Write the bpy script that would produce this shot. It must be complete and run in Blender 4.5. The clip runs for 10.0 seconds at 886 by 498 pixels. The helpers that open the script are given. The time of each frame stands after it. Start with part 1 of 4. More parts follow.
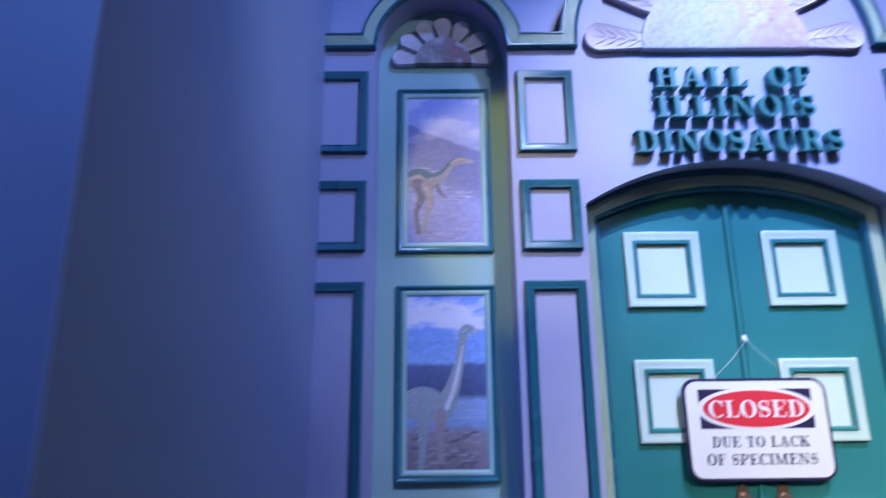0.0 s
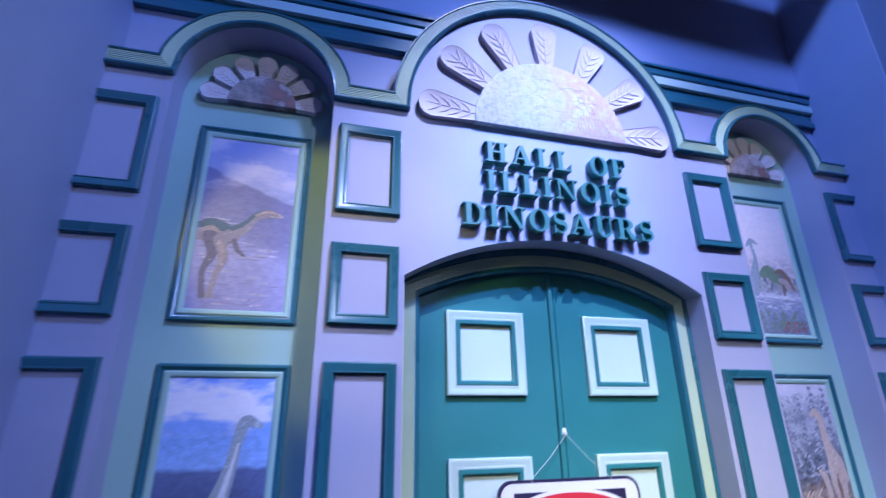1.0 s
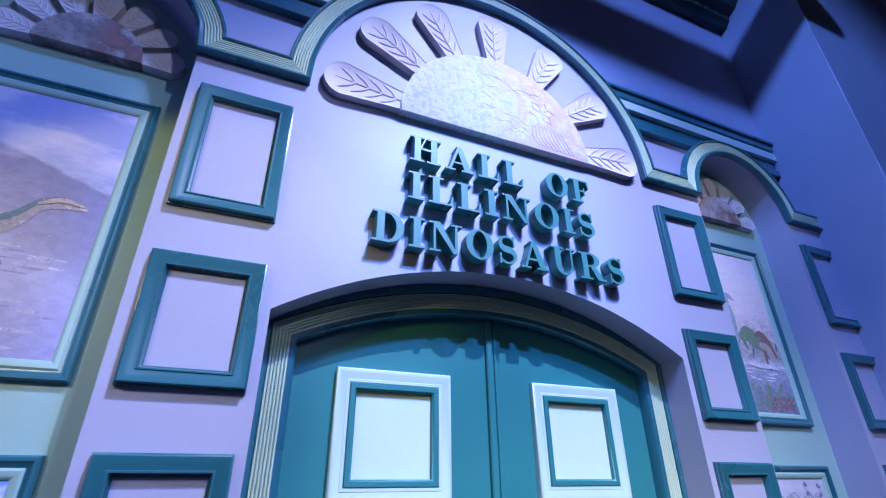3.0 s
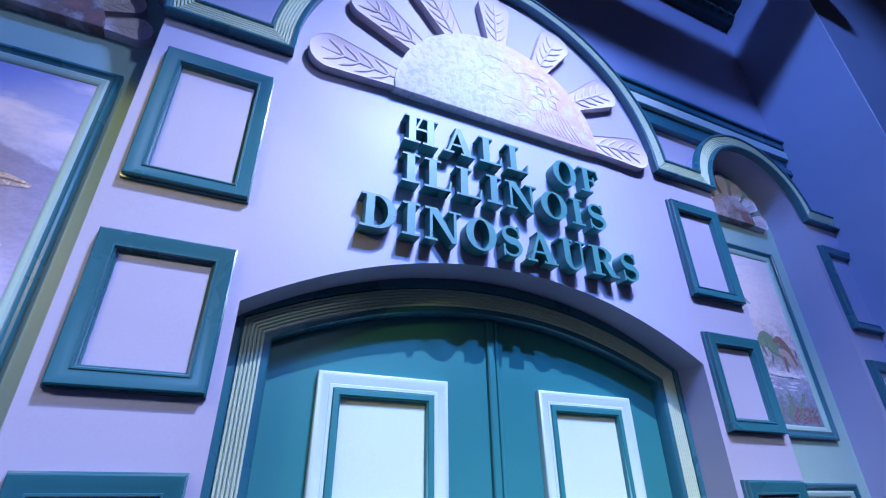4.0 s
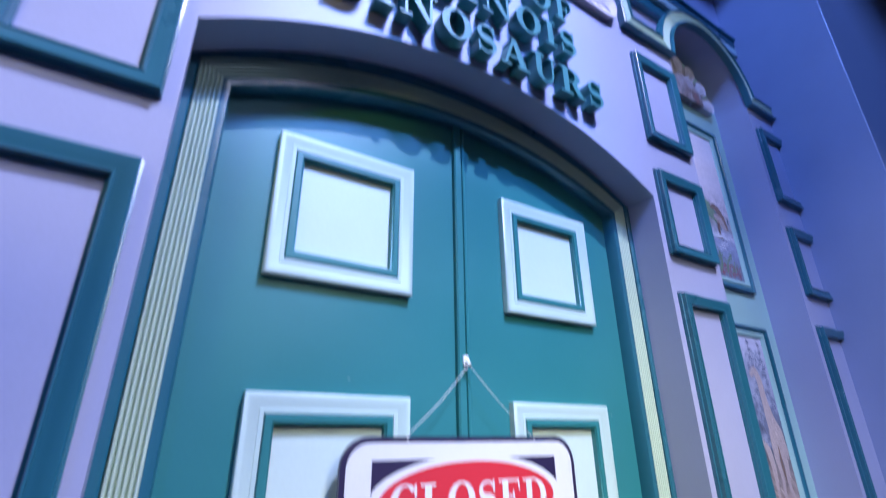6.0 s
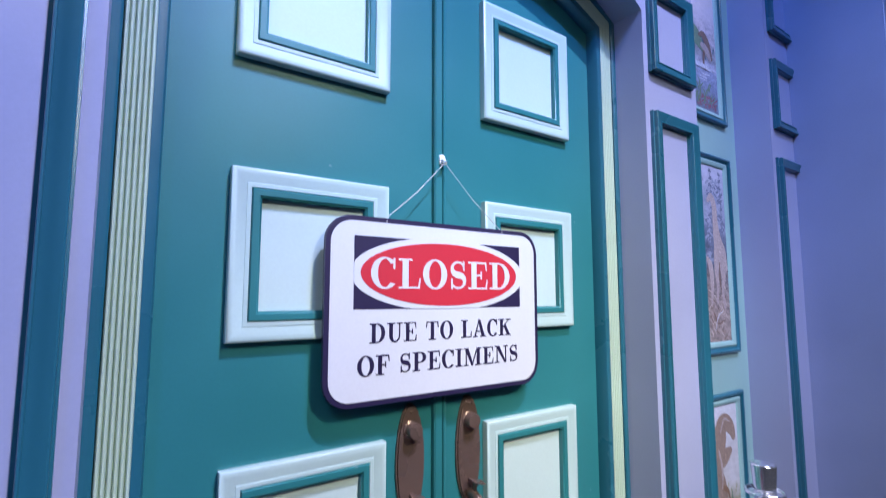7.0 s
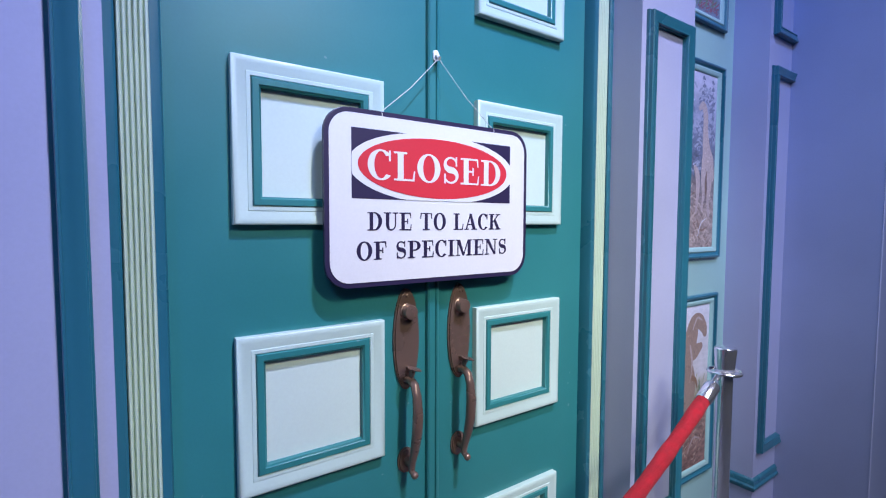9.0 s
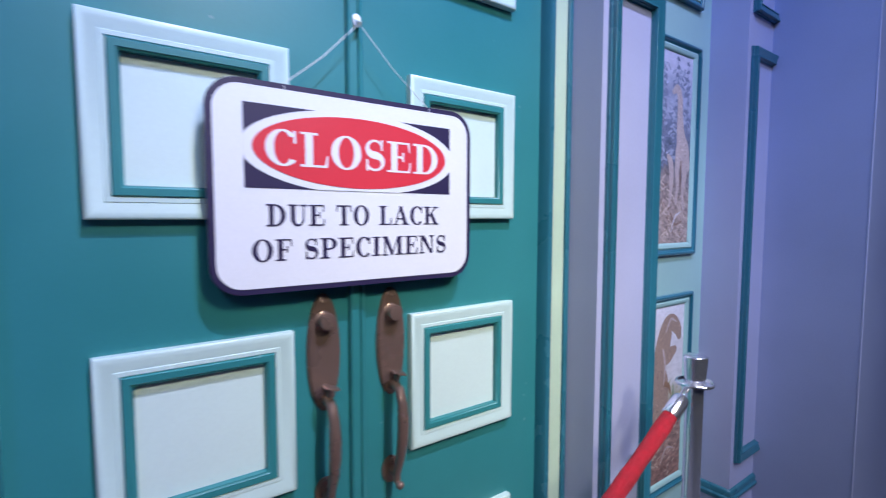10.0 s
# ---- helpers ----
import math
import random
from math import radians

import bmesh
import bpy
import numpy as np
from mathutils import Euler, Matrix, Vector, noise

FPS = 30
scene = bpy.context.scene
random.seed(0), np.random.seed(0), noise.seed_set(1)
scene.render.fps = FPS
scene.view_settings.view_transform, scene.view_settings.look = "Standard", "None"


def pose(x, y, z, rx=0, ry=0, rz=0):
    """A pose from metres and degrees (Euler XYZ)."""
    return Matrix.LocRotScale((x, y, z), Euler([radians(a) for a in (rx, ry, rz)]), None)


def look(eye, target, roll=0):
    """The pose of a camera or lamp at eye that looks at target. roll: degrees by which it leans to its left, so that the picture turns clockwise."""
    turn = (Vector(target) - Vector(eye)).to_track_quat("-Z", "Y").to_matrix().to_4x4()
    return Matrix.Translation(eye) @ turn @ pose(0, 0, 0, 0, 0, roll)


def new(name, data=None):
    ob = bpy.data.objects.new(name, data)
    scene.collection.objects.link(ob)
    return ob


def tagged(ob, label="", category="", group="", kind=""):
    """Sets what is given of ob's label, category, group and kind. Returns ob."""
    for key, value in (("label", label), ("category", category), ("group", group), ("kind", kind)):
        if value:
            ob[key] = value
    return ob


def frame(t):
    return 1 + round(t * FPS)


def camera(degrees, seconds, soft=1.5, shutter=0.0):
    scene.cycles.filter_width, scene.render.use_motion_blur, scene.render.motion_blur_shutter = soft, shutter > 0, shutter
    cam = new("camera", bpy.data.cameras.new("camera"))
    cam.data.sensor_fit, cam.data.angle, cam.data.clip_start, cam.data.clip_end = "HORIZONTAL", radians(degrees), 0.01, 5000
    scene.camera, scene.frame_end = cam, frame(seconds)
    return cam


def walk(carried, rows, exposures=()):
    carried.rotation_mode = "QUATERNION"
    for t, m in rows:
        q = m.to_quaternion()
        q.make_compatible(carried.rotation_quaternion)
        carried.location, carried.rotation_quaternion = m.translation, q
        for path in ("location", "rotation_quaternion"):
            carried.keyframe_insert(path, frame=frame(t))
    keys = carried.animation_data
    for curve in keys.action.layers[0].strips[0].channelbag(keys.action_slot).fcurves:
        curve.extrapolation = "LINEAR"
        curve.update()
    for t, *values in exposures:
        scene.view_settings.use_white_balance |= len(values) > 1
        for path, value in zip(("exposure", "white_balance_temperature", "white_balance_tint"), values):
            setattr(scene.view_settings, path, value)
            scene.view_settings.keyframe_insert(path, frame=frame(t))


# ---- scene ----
cam = camera(85.6, 10.0, 1.1, 0.5)
PATH = [
    (0, (-1.44, -2.145, 1.856), (-1.425, -0.184, 2.249), -0.6),
    (0.5, (-1.29, -2.0, 1.896), (-0.978, -0.104, 2.452), -0.7),
    (1, (-1.107, -1.879, 1.932), (-0.603, -0.062, 2.601), -0.6),
    (1.5, (-0.958, -1.729, 1.983), (-0.389, 0.029, 2.748), -0.7),
    (2, (-0.89, -1.563, 2.017), (-0.284, 0.163, 2.826), -0.6),
    (2.5, (-0.856, -1.405, 2.046), (-0.176, 0.271, 2.899), -0.5),
    (4, (-0.75, -1.115, 2.087), (-0.016, 0.494, 3.021), -0.5),
    (4.5, (-0.754, -1.028, 2.049), (0.01, 0.557, 2.999), -0.3),
    (5, (-0.76, -0.99, 1.958), (0.071, 0.56, 2.91), -0.6),
    (5.5, (-0.746, -0.937, 1.831), (0.142, 0.594, 2.762), -0.6),
    (6, (-0.718, -0.879, 1.678), (0.271, 0.69, 2.427), -0.5),
    (6.2, (-0.705, -0.862, 1.619), (0.333, 0.735, 2.23), -0.5),
    (7.3, (-0.735, -0.94, 1.489), (0.404, 0.701, 1.594), 0.1),
    (7.5, (-0.748, -0.977, 1.481), (0.397, 0.662, 1.545), 0.1),
    (8, (-0.767, -1.031, 1.453), (0.379, 0.609, 1.457), 0.1),
    (8.5, (-0.772, -1.022, 1.423), (0.376, 0.614, 1.367), 0.1),
    (9, (-0.753, -0.958, 1.414), (0.394, 0.677, 1.301), 0.2),
    (9.5, (-0.697, -0.909, 1.41), (0.444, 0.729, 1.291), 0.2),
    (10, (-0.515, -0.897, 1.413), (0.664, 0.713, 1.277), 0.1),
]
walk(cam, [(t, look(eye, target, roll)) for t, eye, target, roll in PATH])

# ---- light: a dim exhibition hall with theatre spots above the visitors ----
world = bpy.data.worlds.new("hall_air")
scene.world = world
world.use_nodes = True
world.node_tree.nodes["Background"].inputs[0].default_value = (0.05, 0.09, 0.3, 1)
world.node_tree.nodes["Background"].inputs[1].default_value = 0.15
scene.view_settings.exposure = 0.0


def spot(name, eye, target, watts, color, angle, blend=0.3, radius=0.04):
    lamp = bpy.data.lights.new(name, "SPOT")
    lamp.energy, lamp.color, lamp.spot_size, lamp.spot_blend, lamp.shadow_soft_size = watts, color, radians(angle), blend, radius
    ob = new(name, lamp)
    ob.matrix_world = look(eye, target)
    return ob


COOL, LILAC = (0.78, 0.84, 1.0), (0.58, 0.66, 1.0)
BLUE, GOLD = (0.14, 0.29, 1.0), (1.0, 0.80, 0.20)
spot("key_spot", (0.45, -2.75, 6.4), (0.1, 0.1, 1.9), 1660, (0.66, 0.685, 1.0), 45, 0.95, 0.03)
spot("right_spot", (1.3, -3.6, 4.9), (1.5, 0.0, 0.25), 350, (0.62, 0.69, 1.0), 37, 0.9, 0.6)
spot("left_spot", (-1.85, -3.2, 3.6), (0.72, 0.1, 1.3), 380, (0.94, 0.95, 0.90), 27, 0.8, 0.4)
spot("door_spot", (0.6, -4.4, 4.6), (0.05, 0.0, 0.92), 700, (1.0, 0.96, 0.76), 29, 0.9, 0.35)
spot("door_blue_spot", (-0.2, -3.0, 6.0), (0.0, 0.1, 2.65), 1000, (0.14, 0.36, 1.0), 20, 0.8, 0.04)
spot("left_niche_spot", (0.6, -3.6, 4.4), (-1.5, 0.0, 2.8), 220, LILAC, 30, 0.7, 0.05)
spot("right_niche_spot", (-0.3, -3.6, 4.7), (1.98, -0.25, 0.95), 300, (0.80, 0.83, 1.0), 42, 0.9, 0.15)
# unseen fill lamp, added to brighten the sunburst in the right niche
spot("right_arch_fill", (-0.2, -3.8, 4.1), (1.42, 0.1, 3.35), 180, COOL, 15, 0.8, 0.1)
spot("blue_wash_left", (-1.6, -3.4, 7.0), (1.95, -0.2, 3.5), 1700, BLUE, 43, 0.9, 0.28)
spot("blue_wash_right", (1.2, -3.6, 7.0), (-0.9, -0.05, 3.7), 1350, BLUE, 48, 0.9, 0.28)
spot("blue_wash_hall", (-3.4, -4.6, 5.5), (-2.6, -1.4, 2.9), 640, BLUE, 36, 0.8, 0.1)
spot("gold_spot", (-1.95, -1.2, 3.1), (-1.08, 0.10, 2.6), 42, GOLD, 42, 0.35, 0.05)
# unseen fill lamp, added to light the hall behind for the chrome to reflect
spot("hall_fill", (2.0, -5.0, 7.0), (-2.5, -8.0, 1.2), 900, COOL, 60, 0.8, 0.3)


# ---- materials ----
def nodes_of(name):
    m = bpy.data.materials.new(name)
    m.use_nodes = True
    n, l = m.node_tree.nodes, m.node_tree.links
    return m, n, l, n["Principled BSDF"]


def noise_node(n, l, scale, detail=4.0, rough=0.55, coord="Object", stretch=None):
    co = n.new("ShaderNodeTexCoord")
    t = n.new("ShaderNodeTexNoise")
    t.inputs["Scale"].default_value, t.inputs["Detail"].default_value, t.inputs["Roughness"].default_value = scale, detail, rough
    if stretch:
        mp = n.new("ShaderNodeMapping")
        mp.inputs["Scale"].default_value = stretch
        l.new(co.outputs[coord], mp.inputs[0])
        l.new(mp.outputs[0], t.inputs["Vector"])
    else:
        l.new(co.outputs[coord], t.inputs["Vector"])
    return t


def ramp_node(n, l, src, stops):
    r = n.new("ShaderNodeValToRGB")
    e = r.color_ramp.elements
    while len(e) < len(stops):
        e.new(0.5)
    for k, (p, c) in zip(e, stops):
        k.position, k.color = p, (*c, 1)
    l.new(src, r.inputs[0])
    return r


def mix_node(n, l, kind, fac, a, b):
    m = n.new("ShaderNodeMix")
    m.data_type, m.blend_type = "RGBA", kind
    for sock, v in ((m.inputs[0], fac), (m.inputs[6], a), (m.inputs[7], b)):
        if hasattr(v, "is_linked"):
            l.new(v, sock)
        elif isinstance(v, (int, float)):
            sock.default_value = v
        else:
            sock.default_value = (*v, 1)
    return m.outputs[2]


def paint(name, color, rough=0.45, vary=0.10, grain=0.06, metal=0.0, scale=1.0, coat=0.0, chips=0.0):
    """Brushed or rolled paint: broad uneven tone, a fine orange-peel relief and uneven sheen."""
    m, n, l, b = nodes_of(name)
    broad = noise_node(n, l, 2.2 * scale, 5)
    fine = noise_node(n, l, 160 * scale, 3)
    dark = tuple(c * (1 - vary) for c in color)
    light = tuple(min(1, c * (1 + vary)) for c in color)
    r = ramp_node(n, l, broad.outputs[0], [(0.3, dark), (0.7, light)])
    speck = ramp_node(n, l, fine.outputs[0], [(0.35, (0.97,) * 3), (0.65, (1.0,) * 3)])
    tone = mix_node(n, l, "MULTIPLY", 1.0, r.outputs[0], speck.outputs[0])
    if chips:
        nick = noise_node(n, l, 34, 2, 0.4)
        where = ramp_node(n, l, nick.outputs[0], [(0.765, (0, 0, 0)), (0.785, (chips,) * 3)])
        tone = mix_node(n, l, "MIX", where.outputs[0], tone, (0.35, 0.42, 0.42))
    l.new(tone, b.inputs["Base Color"])
    rr = ramp_node(n, l, broad.outputs[0], [(0.3, (rough - 0.06,) * 3), (0.7, (rough + 0.08,) * 3)])
    l.new(rr.outputs[0], b.inputs["Roughness"])
    bump = n.new("ShaderNodeBump")
    bump.inputs["Strength"].default_value, bump.inputs["Distance"].default_value = grain, 0.002
    l.new(fine.outputs[0], bump.inputs["Height"])
    l.new(bump.outputs[0], b.inputs["Normal"])
    b.inputs["Metallic"].default_value = metal
    b.inputs["Coat Weight"].default_value = coat
    b.inputs["Coat Roughness"].default_value = 0.3
    return m


WALL = paint("lavender_wall_paint", (0.37, 0.38, 0.52), 0.54, 0.05)
SIDE = paint("periwinkle_wall_paint", (0.33, 0.36, 0.48), 0.5, 0.06)
TEAL = paint("teal_gloss_paint", (0.020, 0.132, 0.176), 0.29, 0.10, coat=0.4)
DOOR = paint("teal_door_paint", (0.027, 0.190, 0.196), 0.38, 0.08, chips=0.25)
MINT = paint("mint_satin_paint", (0.49, 0.63, 0.59), 0.38, 0.05)
PALE = paint("pale_mint_panel_paint", (0.56, 0.68, 0.63), 0.45, 0.04)
NICHE = paint("niche_green_paint", (0.30, 0.48, 0.44), 0.45, 0.06)
RIB = paint("ribbed_pale_green_paint", (0.50, 0.62, 0.47), 0.4, 0.06)
PLASTER = paint("carved_plaster", (0.60, 0.54, 0.57), 0.7, 0.10, 0.35)
LETTER = paint("teal_letter_paint", (0.05, 0.22, 0.21), 0.46, 0.08)
BEAD = paint("pale_corner_bead_paint", (0.55, 0.56, 0.66), 0.3, 0.1)
BLACK = paint("black_ceiling_paint", (0.012, 0.012, 0.015), 0.8, 0.2)
CROWN = paint("dark_green_crown_paint", (0.012, 0.045, 0.04), 0.5, 0.15)
CARPET = paint("grey_hall_carpet", (0.12, 0.12, 0.15), 0.9, 0.2, 0.6)
BRONZE = paint("aged_bronze", (0.23, 0.150, 0.122), 0.28, 0.07, 0.06, 0.55, 3)
CHROME = paint("polished_chrome", (0.84, 0.84, 0.88), 0.17, 0.03, 0.0, 0.94, 0.3)
VELVET = paint("red_velvet", (0.46, 0.009, 0.024), 0.9, 0.2, 1.0, scale=20)
SIGN_WHITE = paint("white_sign_print", (0.70, 0.70, 0.74), 0.4, 0.02, 0.03)
SIGN_NAVY = paint("navy_sign_print", (0.025, 0.018, 0.06), 0.4, 0.05, 0.03)
SIGN_RED = paint("red_sign_print", (0.62, 0.03, 0.05), 0.4, 0.03, 0.03)
PLASTIC = paint("white_plastic", (0.8, 0.8, 0.8), 0.3, 0.03, 0.05)
STRING = paint("white_string", (0.6, 0.6, 0.58), 0.8, 0.1)
VELVET.node_tree.nodes["Principled BSDF"].inputs["Sheen Weight"].default_value = 0.02


def picture(name, stops, clouds=0.5, cloud_color=(0.8, 0.78, 0.9), low=0.45, rugged=0.06, speckle=0.5, slope=0.0):
    """A landscape panel: bands of colour up the height with ragged limits, cloud above and brushwork below."""
    m, n, l, b = nodes_of(name)
    co = n.new("ShaderNodeTexCoord")
    sep = n.new("ShaderNodeSeparateXYZ")
    l.new(co.outputs["Generated"], sep.inputs[0])
    rag = noise_node(n, l, 9, 6, 0.65)
    wob = n.new("ShaderNodeMath")
    wob.operation = "MULTIPLY_ADD"
    l.new(rag.outputs[0], wob.inputs[0])
    wob.inputs[1].default_value = rugged * 2
    l.new(sep.outputs[2], wob.inputs[2])
    off = n.new("ShaderNodeMath")
    off.operation = "SUBTRACT"
    l.new(wob.outputs[0], off.inputs[0])
    off.inputs[1].default_value = rugged
    tilt = n.new("ShaderNodeMath")
    tilt.operation = "MULTIPLY_ADD"
    l.new(sep.outputs[0], tilt.inputs[0])
    tilt.inputs[1].default_value = slope
    l.new(off.outputs[0], tilt.inputs[2])
    band = ramp_node(n, l, tilt.outputs[0], stops)
    cl = noise_node(n, l, 4.2, 8, 0.55, stretch=(1, 1, 2.2))
    cm = ramp_node(n, l, cl.outputs[0], [(0.45, (0,) * 3), (0.57, (1,) * 3)])
    up = ramp_node(n, l, sep.outputs[2], [(low, (0,) * 3), (low + 0.08, (clouds,) * 3)])
    both = mix_node(n, l, "MULTIPLY", 1.0, cm.outputs[0], up.outputs[0])
    c = mix_node(n, l, "MIX", both, band.outputs[0], cloud_color)
    br = noise_node(n, l, 38, 6, 0.7, stretch=(1, 1, 1.8))
    bm_ = ramp_node(n, l, br.outputs[0], [(0.35, (1 - speckle,) * 3), (0.65, (1.0,) * 3)])
    dn = ramp_node(n, l, sep.outputs[2], [(low, (1,) * 3), (low + 0.1, (0.25,) * 3)])
    l.new(mix_node(n, l, "MULTIPLY", dn.outputs[0], c, bm_.outputs[0]), b.inputs["Base Color"])
    b.inputs["Roughness"].default_value = 0.45
    return m


PIC = {
    "dusk": picture("dusk_lake_print", [(0.0, (0.32, 0.31, 0.54)), (0.44, (0.38, 0.38, 0.64)), (0.54, (0.25, 0.25, 0.46)), (0.80, (0.21, 0.21, 0.40)), (0.812, (0.38, 0.40, 0.64)), (1.0, (0.30, 0.34, 0.64))], 0.85, (0.60, 0.56, 0.72), 0.66, 0.03, 0.22, 0.2),
    "lake": picture("blue_lake_print", [(0.0, (0.25, 0.21, 0.24)), (0.2, (0.33, 0.29, 0.33)), (0.26, (0.30, 0.42, 0.68)), (0.38, (0.36, 0.48, 0.72)), (0.42, (0.10, 0.13, 0.26)), (0.58, (0.13, 0.17, 0.34)), (0.6, (0.30, 0.48, 0.85)), (1.0, (0.16, 0.30, 0.80))], 0.9, (0.80, 0.78, 0.84), 0.72, 0.02, 0.3),
    "dawn": picture("peach_dawn_print", [(0.0, (0.26, 0.30, 0.40)), (0.08, (0.24, 0.30, 0.36)), (0.14, (0.30, 0.34, 0.48)), (0.18, (0.36, 0.40, 0.56)), (0.25, (0.42, 0.44, 0.58)), (0.275, (0.74, 0.72, 0.82)), (0.31, (0.52, 0.50, 0.60)), (0.34, (0.44, 0.44, 0.46)), (0.40, (0.56, 0.52, 0.54)), (0.44, (0.72, 0.62, 0.64)), (0.50, (0.78, 0.67, 0.68)), (0.75, (0.80, 0.69, 0.71)), (1.0, (0.72, 0.66, 0.74))], 0.1, (0.7, 0.6, 0.6), 0.5, 0.035, 0.5),
    "grove": picture("pine_grove_print", [(0.0, (0.50, 0.38, 0.33)), (0.22, (0.48, 0.36, 0.32)), (0.36, (0.34, 0.27, 0.26)), (0.44, (0.15, 0.17, 0.23)), (0.74, (0.15, 0.18, 0.27)), (0.82, (0.30, 0.32, 0.42)), (0.92, (0.52, 0.51, 0.62)), (1.0, (0.60, 0.58, 0.70))], 0.6, (0.52, 0.52, 0.66), 0.55, 0.14, 0.7),
    "rock": picture("brown_undergrowth_print", [(0.0, (0.36, 0.19, 0.15)), (0.3, (0.40, 0.25, 0.19)), (0.42, (0.34, 0.29, 0.18)), (0.52, (0.48, 0.45, 0.34)), (0.6, (0.66, 0.63, 0.64)), (1.0, (0.74, 0.73, 0.79))], 0.2, (0.5, 0.40, 0.34), 0.4, 0.12, 0.75),
}


def mottled(name, stops, scale, bump=0.5, right=None):
    m, n, l, b = nodes_of(name)
    t = noise_node(n, l, scale, 8, 0.65)
    v = noise_node(n, l, scale * 8, 8, 0.7)
    r = ramp_node(n, l, t.outputs[0], stops)
    k = ramp_node(n, l, v.outputs[0], [(0.44, (0.60, 0.66, 0.76)), (0.50, (1, 1, 1))])
    c = mix_node(n, l, "MULTIPLY", 0.5, r.outputs[0], k.outputs[0])
    if right:
        co = n.new("ShaderNodeTexCoord")
        sep = n.new("ShaderNodeSeparateXYZ")
        l.new(co.outputs["Generated"], sep.inputs[0])
        half = ramp_node(n, l, sep.outputs[0], [(0.42, (0, 0, 0)), (0.68, (1, 1, 1))])
        c = mix_node(n, l, "MIX", half.outputs[0], c, ramp_node(n, l, t.outputs[0], right).outputs[0])
    l.new(c, b.inputs["Base Color"])
    bp = n.new("ShaderNodeBump")
    bp.inputs["Strength"].default_value, bp.inputs["Distance"].default_value = bump, 0.006
    l.new(v.outputs[0], bp.inputs["Height"])
    l.new(bp.outputs[0], b.inputs["Normal"])
    b.inputs["Roughness"].default_value = 0.7
    return m


RELIEF = mottled("pastel_relief", [(0.3, (0.50, 0.54, 0.60)), (0.45, (0.66, 0.62, 0.62)), (0.58, (0.60, 0.62, 0.58)), (0.72, (0.56, 0.52, 0.54))], 5, 0.5, [(0.3, (0.58, 0.60, 0.50)), (0.42, (0.66, 0.60, 0.56)), (0.52, (0.64, 0.44, 0.44)), (0.60, (0.68, 0.64, 0.58)), (0.72, (0.62, 0.56, 0.38))])
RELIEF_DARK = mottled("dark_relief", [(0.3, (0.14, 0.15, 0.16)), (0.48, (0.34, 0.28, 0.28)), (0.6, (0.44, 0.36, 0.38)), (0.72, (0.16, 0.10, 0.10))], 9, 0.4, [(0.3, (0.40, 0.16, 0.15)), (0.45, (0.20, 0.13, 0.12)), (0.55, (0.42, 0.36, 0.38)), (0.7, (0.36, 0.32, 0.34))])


# ---- mesh helpers ----
def finish(name, bm, material, smooth=False):
    bmesh.ops.recalc_face_normals(bm, faces=bm.faces[:])
    me = bpy.data.meshes.new(name)
    if smooth:
        for f in bm.faces:
            f.smooth = True
    bm.to_mesh(me)
    bm.free()
    me.materials.append(material)
    if smooth:
        me.set_sharp_from_angle(angle=radians(38))
    return new(name, me)


def part(name, bm, material, parent, label="", smooth=False):
    ob = finish(name, bm, material, smooth)
    ob.parent = parent
    ob.matrix_parent_inverse = parent.matrix_world.inverted()
    return tagged(ob, label) if label else ob


def base(name, x, y, z, label, category, group="", kind=""):
    ob = new(name)
    ob.empty_display_size = 0.1
    ob.matrix_world = pose(x, y, z)
    return tagged(ob, label, category, group, kind)


def prism(outline, y0, y1, bevel=0.0, bm=None, segments=2):
    """A flat shape in the x-z plane from y0 (front) to y1 (back)."""
    bm = bm or bmesh.new()
    a = [bm.verts.new((x, y0, z)) for x, z in outline]
    b = [bm.verts.new((x, y1, z)) for x, z in outline]
    front = bm.faces.new(a)
    back = bm.faces.new(b[::-1])
    for i in range(len(a)):
        j = (i + 1) % len(a)
        bm.faces.new((a[j], a[i], b[i], b[j]))
    if bevel:
        bmesh.ops.bevel(bm, geom=list(front.edges), offset=bevel, segments=segments, affect="EDGES", profile=0.5)
    bmesh.ops.triangulate(bm, faces=[f for f in bm.faces if len(f.verts) > 4])
    return bm


def rect(x0, x1, z0, z1):
    return [(x0, z0), (x1, z0), (x1, z1), (x0, z1)]


def box(x0, x1, y0, y1, z0, z1, bevel=0.0, bm=None):
    made = bmesh.ops.create_cube(bm, size=1)["verts"] if bm else None
    if bm is None:
        bm = bmesh.new()
        made = bmesh.ops.create_cube(bm, size=1)["verts"]
    for v in made:
        v.co = Vector(((x0 + x1) / 2 + v.co.x * (x1 - x0), (y0 + y1) / 2 + v.co.y * (y1 - y0), (z0 + z1) / 2 + v.co.z * (z1 - z0)))
    if bevel:
        bmesh.ops.bevel(bm, geom=list({e for v in made for e in v.link_edges}), offset=bevel, segments=2, affect="EDGES", profile=0.5)
    return bm


def arc(cx, cz, r, a0, a1, n):
    return [(cx + r * math.cos(radians(a0 + (a1 - a0) * i / n)), cz + r * math.sin(radians(a0 + (a1 - a0) * i / n))) for i in range(n + 1)]


def offsets(path, closed=False):
    out, n = [], len(path)
    for i in range(n):
        p = Vector(path[i])
        before = Vector(path[i - 1]) if closed or i else None
        after = Vector(path[(i + 1) % n]) if closed or i < n - 1 else None
        d0 = (p - before).normalized() if before is not None else None
        d1 = (after - p).normalized() if after is not None else None
        d0, d1 = d0 or d1, d1 or d0
        n0, n1 = Vector((-d0.y, d0.x)), Vector((-d1.y, d1.x))
        m = (n0 + n1).normalized()
        out.append(m / max(0.3, m.dot(n0)))
    return out


